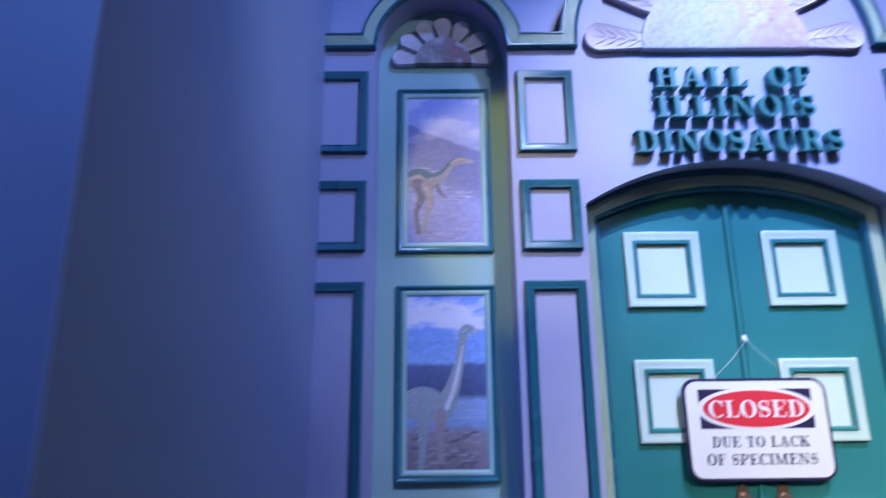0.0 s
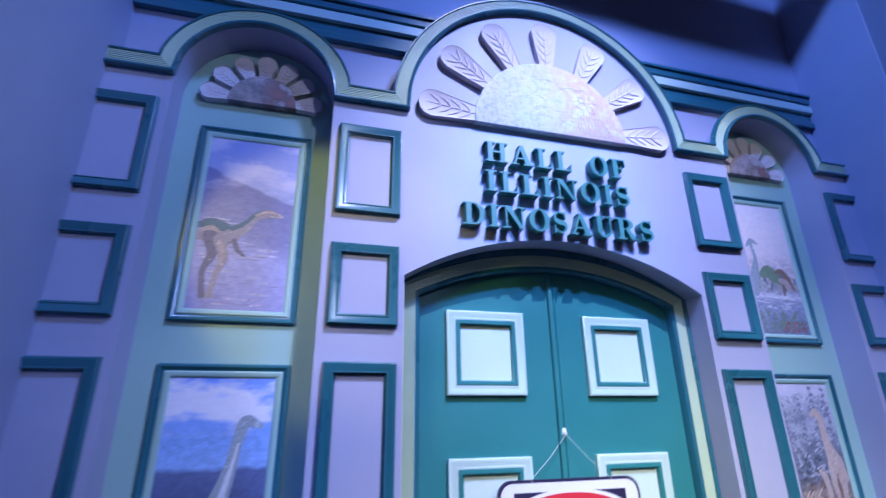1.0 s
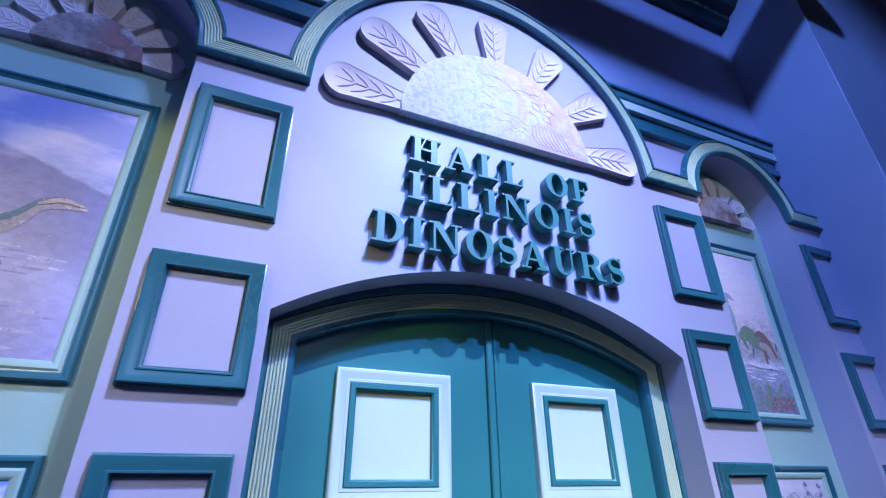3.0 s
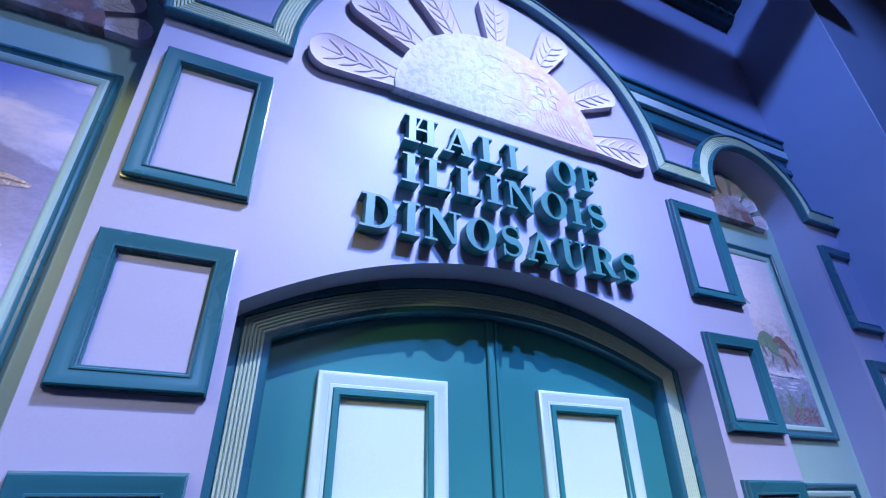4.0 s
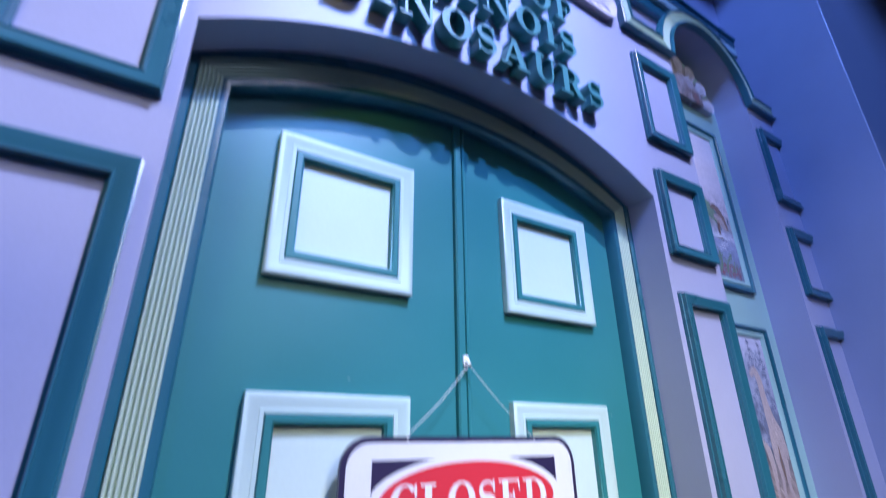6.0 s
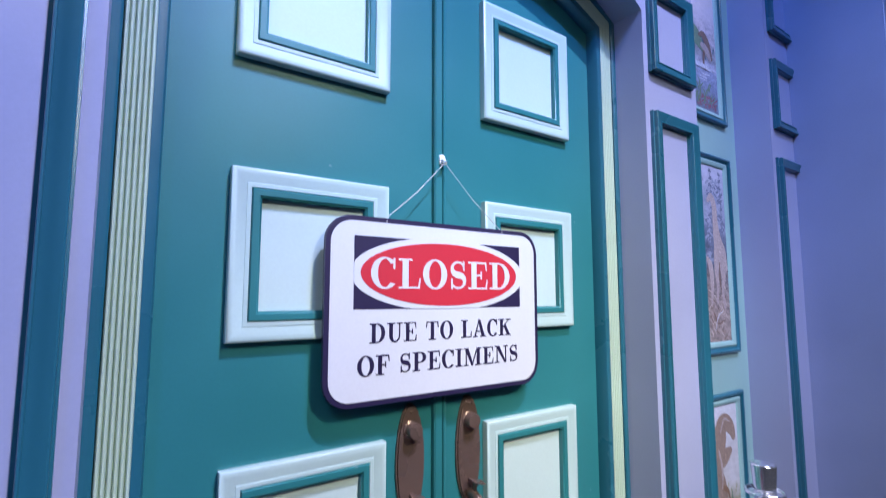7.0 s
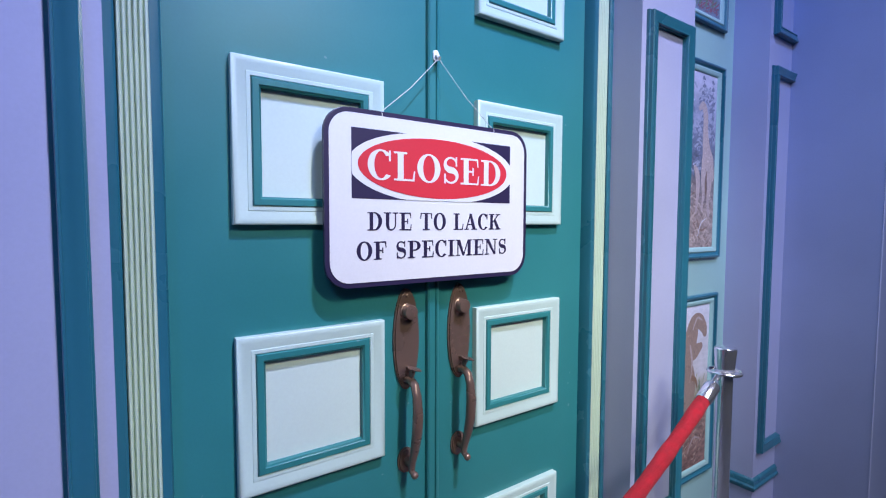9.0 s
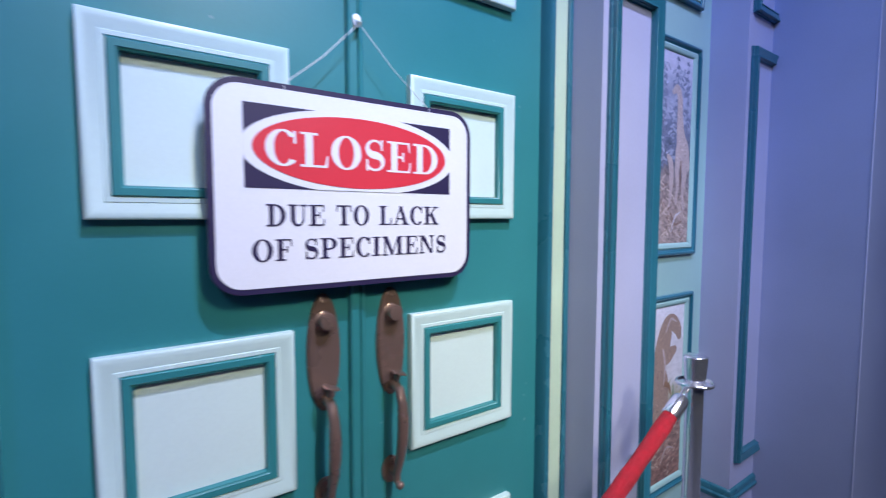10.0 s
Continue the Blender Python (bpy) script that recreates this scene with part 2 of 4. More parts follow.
def sweep(path, profile, y, closed=False, plan=None, bm=None):
    """A moulding along a path of (x, z) on a wall face at y. profile: (offset to the path's left, how far it stands out).
    plan: the path is (x, y) in plan instead, and the profile (offset, height)."""
    bm = bm or bmesh.new()
    rows = []
    for p, m in zip(path, offsets(path, closed)):
        row = []
        for o, d in profile:
            a, b = p[0] + m.x * o, p[1] + m.y * o
            row.append(bm.verts.new((a, b, d) if plan else (a, y - d, b)))
        rows.append(row)
    n = len(rows)
    for i in range(n if closed else n - 1):
        r, s = rows[i], rows[(i + 1) % n]
        for j in range(len(profile) - 1):
            bm.faces.new((r[j], r[j + 1], s[j + 1], s[j]))
    if not closed:
        for row in (rows[0], rows[-1]):
            if len(row) > 2:
                bm.faces.new(row)
    return bm


def lathe(profile, x, y, n=28, bm=None):
    bm = bm or bmesh.new()
    rows = [[bm.verts.new((x + r * math.cos(2 * math.pi * k / n), y + r * math.sin(2 * math.pi * k / n), z)) for k in range(n)] for r, z in profile]
    for a, b in zip(rows, rows[1:]):
        for k in range(n):
            bm.faces.new((a[k], a[(k + 1) % n], b[(k + 1) % n], b[k]))
    bm.faces.new(rows[0][::-1])
    bm.faces.new(rows[-1])
    return bm


def tube(points, radii, n=10, bm=None, flat=1.0):
    """A round bar through the points; flat squeezes it in the second direction."""
    bm = bm or bmesh.new()
    pts = [Vector(p) for p in points]
    radii = radii if isinstance(radii, (list, tuple)) else [radii] * len(pts)
    rows, side = [], None
    for i, p in enumerate(pts):
        d = (pts[min(i + 1, len(pts) - 1)] - pts[max(i - 1, 0)]).normalized()
        if side is None:
            side = d.cross(Vector((0.3, 0.2, 0.93)) if abs(d.z) < 0.8 else Vector((1, 0, 0))).normalized()
        side = (side - d * side.dot(d)).normalized()
        up = d.cross(side)
        rows.append([bm.verts.new(p + radii[i] * (math.cos(2 * math.pi * k / n) * side + flat * math.sin(2 * math.pi * k / n) * up)) for k in range(n)])
    for a, b in zip(rows, rows[1:]):
        for k in range(n):
            bm.faces.new((a[k], a[(k + 1) % n], b[(k + 1) % n], b[k]))
    bm.faces.new(rows[0][::-1])
    bm.faces.new(rows[-1])
    return bm


# ---- the setting ----
FRONT, BACK, DOORY = 0.015, 0.175, 0.18
SIDE_X = 2.0
UPPER = 0.115
NX, NR, NZ = 1.42, 0.33, 3.312          # niches: middle, radius, spring
BR, BZ = 0.745, 3.325                   # great arch over the door
DR, DZ = 1.41, 1.306                    # segment arch of the doorway


def arch_line():
    """The lower edge of the moulding that runs over both niches and the great arch."""
    niche = lambda c: [(c - NR, NZ)] + [q for q in arc(c, NZ, NR, 180, 0, 44) if q[1] > NZ + 0.078] + [(c + NR, NZ)]
    great = [(-BR, NZ)] + [q for q in arc(0, BZ, BR, 180, 0, 80) if q[1] > NZ + 0.078] + [(BR, NZ)]
    return [(-SIDE_X, NZ)] + niche(-NX) + great + niche(NX) + [(SIDE_X, NZ)]


line = arch_line()


def upper_edge(x):
    x = abs(x)
    if x < BR + 0.04:
        return BZ + math.sqrt((BR + 0.04) ** 2 - x * x)
    inside = (NR + 0.04) ** 2 - (x - NX) ** 2
    return max(NZ + 0.04, NZ + math.sqrt(inside) if inside > 0 else 0)


def lower_edge(x):
    x = abs(x)
    if x < 0.75:
        return DZ + math.sqrt(DR * DR - x * x)
    inside = NR * NR - (x - NX) ** 2
    return NZ + math.sqrt(inside) if inside > 0 else 0.0


def columns(y0, y1, lower_edge, upper_edge):
    """A wall layer as upright columns, each from its lower to its upper edge."""
    half = {0.0, 0.75, BR + 0.04, SIDE_X}
    half |= {0.75 * k / 18 for k in range(19)} | {(BR + 0.04) * math.sin(radians(3 * k)) for k in range(31)}
    for r in (NR, NR + 0.04):
        half |= {NX + r * math.sin(radians(4.5 * k)) for k in range(-20, 21)}
    xs = sorted({round(s_ * v, 5) for v in half for s_ in (-1, 1)})
    bm, before, e = bmesh.new(), None, 1e-6
    quad = lambda *p: bm.faces.new([bm.verts.new(q) for q in p])
    for xa, xb in zip(xs, xs[1:]):
        la, lb, ua, ub = lower_edge(xa + e), lower_edge(xb - e), upper_edge(xa + e), upper_edge(xb - e)
        quad((xa, y0, la), (xb, y0, lb), (xb, y0, ub), (xa, y0, ua))
        quad((xa, y1, la), (xa, y1, ua), (xb, y1, ub), (xb, y1, lb))
        quad((xa, y0, la), (xa, y1, la), (xb, y1, lb), (xb, y0, lb))
        quad((xa, y0, ua), (xb, y0, ub), (xb, y1, ub), (xa, y1, ua))
        for p, q in ((la, before[0]), (ua, before[1])) if before else ((la, ua),):
            if abs(p - q) > 0.002:
                quad((xa, y0, p), (xa, y1, p), (xa, y1, q), (xa, y0, q))
        before = (lb, ub)
    quad((xs[-1], y0, before[0]), (xs[-1], y1, before[0]), (xs[-1], y1, before[1]), (xs[-1], y0, before[1]))
    bmesh.ops.remove_doubles(bm, verts=bm.verts[:], dist=1e-5)
    return bm


facade = tagged(finish("wall_front", columns(FRONT, BACK + 0.004, lower_edge, upper_edge), WALL), "lavender painted plaster facade with arched doorway and niches", "wall", kind="structure")

upper = tagged(finish("wall_upper", columns(UPPER, BACK + 0.002, lambda x: max(3.345, lower_edge(x) + 0.004), lambda x: 5.3), WALL), "plain lavender wall above the arches", "wall", kind="structure")
tagged(finish("wall_lintel", prism(rect(-SIDE_X, SIDE_X, 2.72, 5.3), BACK, 0.36), WALL), "plain wall behind the arches", "wall", kind="structure")
tagged(finish("wall_behind", box(-SIDE_X, SIDE_X, 0.24, 0.36, 0, 2.72), WALL), "plain wall closing the space behind the doors", "wall", kind="structure")
for s, name in ((-1, "niche_back_1"), (1, "niche_back_2")):
    top = arc(s * NX, NZ, NR + 0.03, 0, 180, 24)
    tagged(finish(name, prism([(s * NX - NR - 0.03, 0), (s * NX + NR + 0.03, 0)] + top, BACK - 0.003, BACK + 0.05), NICHE), "soft green painted back of an arched niche", "wall", kind="structure")

side_right = tagged(finish("wall_side_right", box(SIDE_X, SIDE_X + 0.2, -0.355, 0.36, 0, 7.4), SIDE), "periwinkle blue side wall", "wall", kind="structure")
tagged(finish("wall_return_right", box(SIDE_X + 0.2, 6.2, -0.355, -0.2, 0, 7.4), SIDE), "periwinkle blue wall facing the hall", "wall", kind="structure")
side_left = tagged(finish("wall_side_left", box(-SIDE_X - 0.2, -SIDE_X, -1.44, 0.36, 0, 7.4), SIDE), "periwinkle blue side wall", "wall", kind="structure")
tagged(finish("wall_return_left", box(-6.2, -SIDE_X - 0.2, -1.44, -1.3, 0, 7.4), SIDE), "periwinkle blue wall facing the hall", "wall", kind="structure")
# thin line paler than the walls up both outer corners
for wall, x, y in ((side_right, SIDE_X, -0.355), (side_left, -SIDE_X, -1.44)):
    part("corner_bead", tube([(x, y, 0.0), (x, y, 7.4)], 0.0026, 8), BEAD, wall, "pale rounded metal corner bead", True)
tagged(finish("wall_east", box(6.2, 6.35, -8, -0.2, 0, 7.4), SIDE), "plain hall wall", "wall", kind="structure")
tagged(finish("wall_west", box(-6.35, -6.2, -8, -1.3, 0, 7.4), SIDE), "plain hall wall", "wall", kind="structure")
tagged(finish("wall_south", box(-6.35, 6.35, -8.15, -8, 0, 7.4), SIDE), "plain hall wall", "wall", kind="structure")
tagged(finish("floor", box(-6.35, 6.35, -8.15, 0.36, -0.1, 0), CARPET), "grey carpeted hall floor", "floor", kind="structure")
tagged(finish("ceiling", box(-6.35, 6.35, -8.15, 0.36, 7.4, 7.5), BLACK), "black painted hall ceiling", "ceiling", kind="structure")

# dark crown at the head of the upper wall
crown = tagged(finish("trim_crown", sweep([(-SIDE_X, 4.98), (SIDE_X, 4.98)], [(0, 0), (0, 0.05), (0.05, 0.09), (0.07, 0.09), (0.10, 0.15), (0.16, 0.2), (0.2, 0.2), (0.2, 0)], UPPER), CROWN), "dark green crown moulding under the ceiling", "trim", kind="structure")

block = box(-0.02, 0.02, -0.012, 0.0, -0.02, 0.02, 0.003)
first = part("dentil", block, CROWN, crown)
first.matrix_world = pose(SIDE_X - 0.05, UPPER - 0.085, 5.03)
for k in range(1, 44):
    d = new("dentil", first.data)
    d.parent, d.matrix_parent_inverse = crown, crown.matrix_world.inverted()
    d.matrix_world = pose(SIDE_X - 0.05 - 0.088 * k, UPPER - 0.085, 5.03)

# stepped band beside the arches
for s, name in ((-1, "trim_band_1"), (1, "trim_band_2")):
    band = base(name, s * 1.4, UPPER, 3.8, "teal stepped band moulding with a pale middle strip", "trim", kind="structure")
    a, b = (-SIDE_X, -0.55) if s < 0 else (0.55, SIDE_X)
    for part_name, z0, z1, d, mat in (("upper_fillet", 3.937, 3.957, 0.058, TEAL), ("upper_strip", 3.893, 3.937, 0.045, TEAL), ("groove", 3.877, 3.893, 0.014, TEAL), ("pale_strip", 3.822, 3.877, 0.045, MINT), ("lower_strip", 3.755, 3.822, 0.022, TEAL), ("lower_fillet", 3.715, 3.755, 0.035, TEAL)):
        part(part_name, box(a, b, UPPER - d, UPPER + 0.02, z0, z1, 0.003), mat, band)

# the moulding over the arches: two beads with ribs between them
W = 0.080
mould = base("trim_arches", 0, FRONT, 3.4, "teal and pale green ribbed moulding over the arches", "trim", kind="structure")
part("lower_bead", sweep(line, [(-0.004, 0), (-0.004, 0.03), (0.001, 0.034), (0.010, 0.031), (0.014, 0.022), (0.014, 0)], FRONT), TEAL, mould, smooth=True)
ribs = [(0.014, 0.0)]
for k in range(6):
    o = 0.014 + 0.009 * k
    ribs += [(o, 0.0140), (o + 0.0006, 0.0195), (o + 0.0025, 0.0216), (o + 0.0055, 0.0216), (o + 0.0072, 0.0195), (o + 0.0078, 0.0140)]
ribs += [(0.068, 0.021), (0.068, 0.0)]
part("ribbed_face", sweep(line, ribs, FRONT), RIB, mould, smooth=True)
part("upper_bead", sweep(line, [(0.068, 0), (0.068, 0.022), (0.071, 0.028), (W - 0.003, 0.028), (W, 0.024), (W, -0.006), (0.07, -0.006)], FRONT), TEAL, mould, smooth=True)

# panel frames on the pilasters
FRAME = [(-0.005, 0), (-0.005, 0.011), (-0.001, 0.0125), (-0.001, 0.0245), (0.002, 0.0265), (0.008, 0.0255), (0.020, 0.0205), (0.030, 0.0180), (0.031, 0.0205), (0.0345, 0.0205), (0.036, 0.0185), (0.0365, 0.012), (0.039, 0.011), (0.0395, 0.004), (0.043, 0.003), (0.043, 0)]
ROWS_Z = ((2.7615, 3.1785), (2.284, 2.6136), (0.31, 2.1345))
for s in (-1, 1):
    for z0, z1 in ROWS_Z:
        x0, x1 = sorted((s * 0.781, s * 1.051))
        part("panel_frame", sweep(rect(x0, x1, z0, z1), FRAME, FRONT, True), TEAL, facade, "teal moulded frame on the pilaster", True)
        p = [(s * SIDE_X, z0), (s * 1.785, z0), (s * 1.785, z1), (s * SIDE_X, z1)]
        part("panel_frame", sweep(p[::-1] if s > 0 else p, FRAME, FRONT), TEAL, facade, "teal moulded frame dying into the side wall", True)

# bases of the pilasters
CAP = [(0, 0.125), (0.012, 0.128), (0.02, 0.14), (0.02, 0.15), (0.012, 0.158), (0.012, 0.176), (0.005, 0.186), (0, 0.188)]
for s in (-1, 1):
    for k, pl in enumerate(([(NX + NR, BACK), (NX + NR, FRONT), (SIDE_X, FRONT)], [(0.75, BACK), (0.75, FRONT), (NX - NR, FRONT), (NX - NR, BACK)])):
        pl = [(s * x, y) for x, y in pl]
        pl = pl if s < 0 else pl[::-1]
        tagged(finish("baseboard", sweep(pl, CAP, 0, plan=True), TEAL, True), "teal base moulding round the foot of a pilaster", "baseboard", kind="structure")

# doorway casing
def door_line(x, top):
    r = (x * x + (top - 2.5 + (0.75 - x) * 0.45) ** 2) / (2 * (top - 2.5 + (0.75 - x) * 0.45))
    h = math.degrees(math.asin(x / r))
    return [(-x, 0)] + arc(0, top - r, r, 90 + h, 90 - h, 36) + [(x, 0)]


inner = door_line(0.672, 2.622)
casing = base("door_frame", 0, 0.15, 0, "pale green ribbed casing round the double door", "door frame", kind="structure")
part("stop_bead", sweep(inner, [(-0.016, -0.04), (-0.016, 0.002), (-0.012, 0.008), (-0.002, 0.010), (0.004, 0.010), (0.006, 0)], 0.145), TEAL, casing, smooth=True)
ribs = [(0.004, 0.0)]
for k in range(6):
    o = 0.004 + 0.0092 * k
    ribs += [(o, 0.0055), (o + 0.0006, 0.0105), (o + 0.0025, 0.0126), (o + 0.0055, 0.0126), (o + 0.0074, 0.0105), (o + 0.0080, 0.0055)]
ribs += [(0.0595, 0.0)]
part("ribbed_face", sweep(inner, ribs, 0.145), RIB, casing, smooth=True)
part("outer_strip", sweep(inner, [(0.0595, 0), (0.0595, 0.015), (0.064, 0.018), (0.09, 0.018), (0.09, 0)], 0.145), TEAL, casing)

# ---- the double door ----
leaf_top = door_line(0.70, 2.655)
DOOR_ROWS = (2.393, 1.774, 1.151, 0.530)
OUTER = [(-0.002, 0), (-0.002, 0.0185), (0.0, 0.021), (0.003, 0.0222), (0.012, 0.0205), (0.026, 0.0165), (0.0295, 0.0158), (0.0305, 0.0172), (0.0385, 0.0172), (0.040, 0.015), (0.040, 0)]
INNER = [(0.040, 0), (0.040, 0.016), (0.043, 0.020), (0.056, 0.020), (0.058, 0.017), (0.061, 0.016), (0.062, 0.0)]


def door(s, name):
    d = base(name, s * 0.35, DOORY, 0, "closed teal door leaf with pale square panels", "door", kind="structure")
    edge = 0.002
    pts = [p for p in leaf_top if (p[0] * s) > edge]
    top_mid = 2.655
    pts = ([(s * edge, 0)] + ([(s * edge, top_mid)] if s > 0 else [])) + pts + ([(s * edge, top_mid)] if s < 0 else [])
    part("leaf", prism(pts, DOORY, DOORY + 0.045), DOOR, d)
    for z1 in DOOR_ROWS:
        x0, x1 = sorted((s * 0.1587, s * 0.525))
        q = rect(x0, x1, z1 - 0.366, z1)
        panel = part("panel", box(x0 + 0.05, x1 - 0.05, DOORY - 0.002, DOORY + 0.002, z1 - 0.316, z1 - 0.05), PALE, d, "pale mint square panel")
        part("outer_moulding", sweep(q, OUTER, DOORY, True), MINT, panel, "pale mint moulding", True)
        part("inner_moulding", sweep(q, INNER, DOORY, True), DOOR, panel, "teal moulding", True)
    handle(s, d)
    return d


def oval(cx, cz, rx, rz, n=40, power=2.0):
    out = []
    for k in range(n):
        a = 2 * math.pi * k / n
        c, q = math.cos(a), math.sin(a)
        out.append((cx + rx * math.copysign(abs(c) ** (2 / power), c), cz + rz * math.copysign(abs(q) ** (2 / power), q)))
    return out


def handle(s, parent):
    x = -0.082 if s < 0 else 0.101
    bm = prism(oval(x, 1.089, 0.041, 0.142), DOORY - 0.006, DOORY)
    prism(oval(x, 1.089, 0.037, 0.138), DOORY - 0.011, DOORY - 0.006, 0.003, bm)
    plate = part("handle_plate", bm, BRONZE, parent, "aged bronze oval handle plate", True)
    knob = bmesh.new()
    m = pose(x, DOORY - 0.009, 1.167, 90)
    lathe([(0.0235, 0), (0.0235, 0.004), (0.020, 0.006), (0.020, 0.024), (0.0185, 0.0275), (0.012, 0.0285)], 0, 0, 28, knob)
    knob.transform(m)
    part("lock_cylinder", knob, BRONZE, plate, smooth=True)
    screw = lathe([(0.005, 0), (0.005, 0.002), (0.003, 0.003)], 0, 0, 12)
    screw.transform(pose(x, DOORY - 0.010, 1.210, 90))
    part("screw", screw, BRONZE, plate, smooth=True)
    latch = box(x - 0.005, x + 0.005, DOORY - 0.045, DOORY - 0.008, 1.002, 1.015, 0.002)
    tube([(x, DOORY - 0.03, 1.015), (x, DOORY - 0.042, 1.017), (x, DOORY - 0.056, 1.013), (x, DOORY - 0.064, 1.015)], [0.016, 0.021, 0.021, 0.014], 14, latch, 0.16)
    tube([(x, DOORY - 0.035, 1.012), (x, DOORY - 0.03, 0.982)], [0.011, 0.007], 10, latch, 0.6)
    part("thumb_latch", latch, BRONZE, plate, smooth=True)
    grip = [(x, DOORY - 0.008, 0.975), (x, DOORY - 0.030, 0.979), (x, DOORY - 0.050, 0.970), (x, DOORY - 0.062, 0.942), (x, DOORY - 0.067, 0.897), (x, DOORY - 0.064, 0.847), (x, DOORY - 0.053, 0.797), (x, DOORY - 0.041, 0.762), (x, DOORY - 0.034, 0.739), (x, DOORY - 0.036, 0.724), (x, DOORY - 0.046, 0.719)]
    bar = tube(grip, [0.013, 0.012, 0.012, 0.0125, 0.0145, 0.0145, 0.0125, 0.0105, 0.010, 0.009, 0.0085], 14)
    bmesh.ops.create_uvsphere(bar, u_segments=12, v_segments=8, radius=0.0105, matrix=pose(x, DOORY - 0.05, 0.719))
    tube([(x, DOORY - 0.006, 0.744), (x, DOORY - 0.036, 0.744)], [0.012, 0.010], 12, bar)
    part("grip", bar, BRONZE, plate, smooth=True)
    foot = prism(oval(x, 0.744, 0.027, 0.036), DOORY - 0.005, DOORY)
    prism(oval(x, 0.744, 0.023, 0.032), DOORY - 0.009, DOORY - 0.005, 0.002, foot)
    part("grip_rose", foot, BRONZE, plate, smooth=True)


door_left, door_right = door(-1, "door_1"), door(1, "door_2")
part("meeting_bead", sweep([(0.005, 0), (0.005, 2.645)], [(-0.02, 0), (-0.02, 0.010), (-0.014, 0.014), (-0.009, 0.014), (-0.007, 0.008), (-0.004, 0.008), (-0.002, 0.016), (0.016, 0.016), (0.02, 0.012), (0.02, 0)], DOORY), DOOR, door_right, smooth=True)


# ---- carved sunbursts ----
def petal(cx, cz, angle, r0, r1, w, y, thick):
    """A carved leaf: a raised rim, a sunken face, and curved veins."""
    n, pts = 22, []
    for k in range(n + 1):
        a = -math.pi / 2 + math.pi * k / n
        pts.append((r1 - w * 0.95 + w * 0.95 * math.cos(a), w * math.sin(a)))
    pts = [(r0, -w * 0.52)] + pts + [(r0, w * 0.52)]
    ca, sa = math.cos(radians(angle)), math.sin(radians(angle))
    turn = lambda p: (cx + p[0] * ca - p[1] * sa, cz + p[0] * sa + p[1] * ca)
    bm = bmesh.new()
    a = [bm.verts.new((turn(p)[0], y - thick, turn(p)[1])) for p in pts]
    b = [bm.verts.new((v.co.x, y, v.co.z)) for v in a]
    front = bm.faces.new(a)
    for i in range(len(a)):
        j = (i + 1) % len(a)
        bm.faces.new((a[j], a[i], b[i], b[j]))
    rim = list(front.edges)
    bmesh.ops.inset_region(bm, faces=[front], thickness=w * 0.13, depth=0)
    bmesh.ops.inset_region(bm, faces=[front], thickness=w * 0.06, depth=0)
    for v in front.verts:
        v.co.y += thick * 0.11
    bmesh.ops.bevel(bm, geom=rim, offset=min(0.006, w * 0.1), segments=2, affect="EDGES", profile=0.5)
    bmesh.ops.triangulate(bm, faces=[f for f in bm.faces if len(f.verts) > 4])
    span = r1 - r0
    yy = y - thick * 0.87
    rr = w * 0.07

    def vein(points):
        tube([(turn(p)[0], yy, turn(p)[1]) for p in points], [rr] * (len(points) - 1) + [rr * 0.4], 6, bm)

    vein([(r0 + 0.02 * span, 0), (r0 + 0.3 * span, 0.02 * w), (r0 + 0.6 * span, 0), (r1 - w * 0.5, 0)])
    for k in range(4):
        u = r0 + span * (0.12 + 0.17 * k)
        for q in (-1, 1):
            vein([(u, 0), (u + 0.06 * span, q * w * 0.28), (u + 0.15 * span, q * w * 0.5), (u + 0.2 * span, q * w * 0.62)])
    return bm


def sunburst(name, cx, cz, r, tip, w, y, thick, relief, label, angles):
    s = base(name, cx, y, cz, label, "sunburst", "carved sunbursts")
    disc = part("disc", prism(arc(cx, cz, r, 0, 180, 40), y - thick * 1.15, y, 0.006), relief, s, "pastel carved half disc", True)
    for a in angles:
        part("petal", petal(cx, cz, a, r * 0.96, tip, w, y, thick), PLASTER, s, smooth=True)
    return s


def carved_lines(parent, y):
    """Low ridges on the face of the large half disc: a blossom with flowing stems and long folds beside it."""
    bm, rnd = bmesh.new(), random.Random(5)
    curve = lambda pts, r: tube([(x, y, z) for x, z in pts], [r * 0.5] + [r] * (len(pts) - 2) + [r * 0.4], 6, bm)
    bx, bz = 0.205, 3.49
    for k in range(6):
        a = radians(60 * k + 12)
        side = a + 0.5
        curve([(bx, bz), (bx + 0.04 * math.cos(a - 0.45), bz + 0.04 * math.sin(a - 0.45)), (bx + 0.066 * math.cos(a), bz + 0.066 * math.sin(a)), (bx + 0.04 * math.cos(side), bz + 0.04 * math.sin(side)), (bx, bz)], 0.0026)
    for k in range(9):
        d = 0.017 * k
        curve([(0.14 + d, 3.445 - d * 0.2), (0.150 + d * 1.05, 3.40), (0.145 + d * 1.25, 3.355), (0.168 + d * 1.3, 3.318 - 0.001 * k), (0.20 + d * 1.25, 3.304)], 0.0024)
    for k in range(16):
        x, z = rnd.uniform(-0.12, 0.12), rnd.uniform(3.36, 3.62)
        b = rnd.uniform(-0.03, 0.03)
        curve([(x, z), (x + 0.035, z + b), (x + 0.075, z + b * 0.3), (x + 0.10, z + b * 1.3)], 0.0021)
    tagged(part("carved_line", bm, RELIEF, parent, "", True), "low carved ridges of a blossom", kind="stuff")


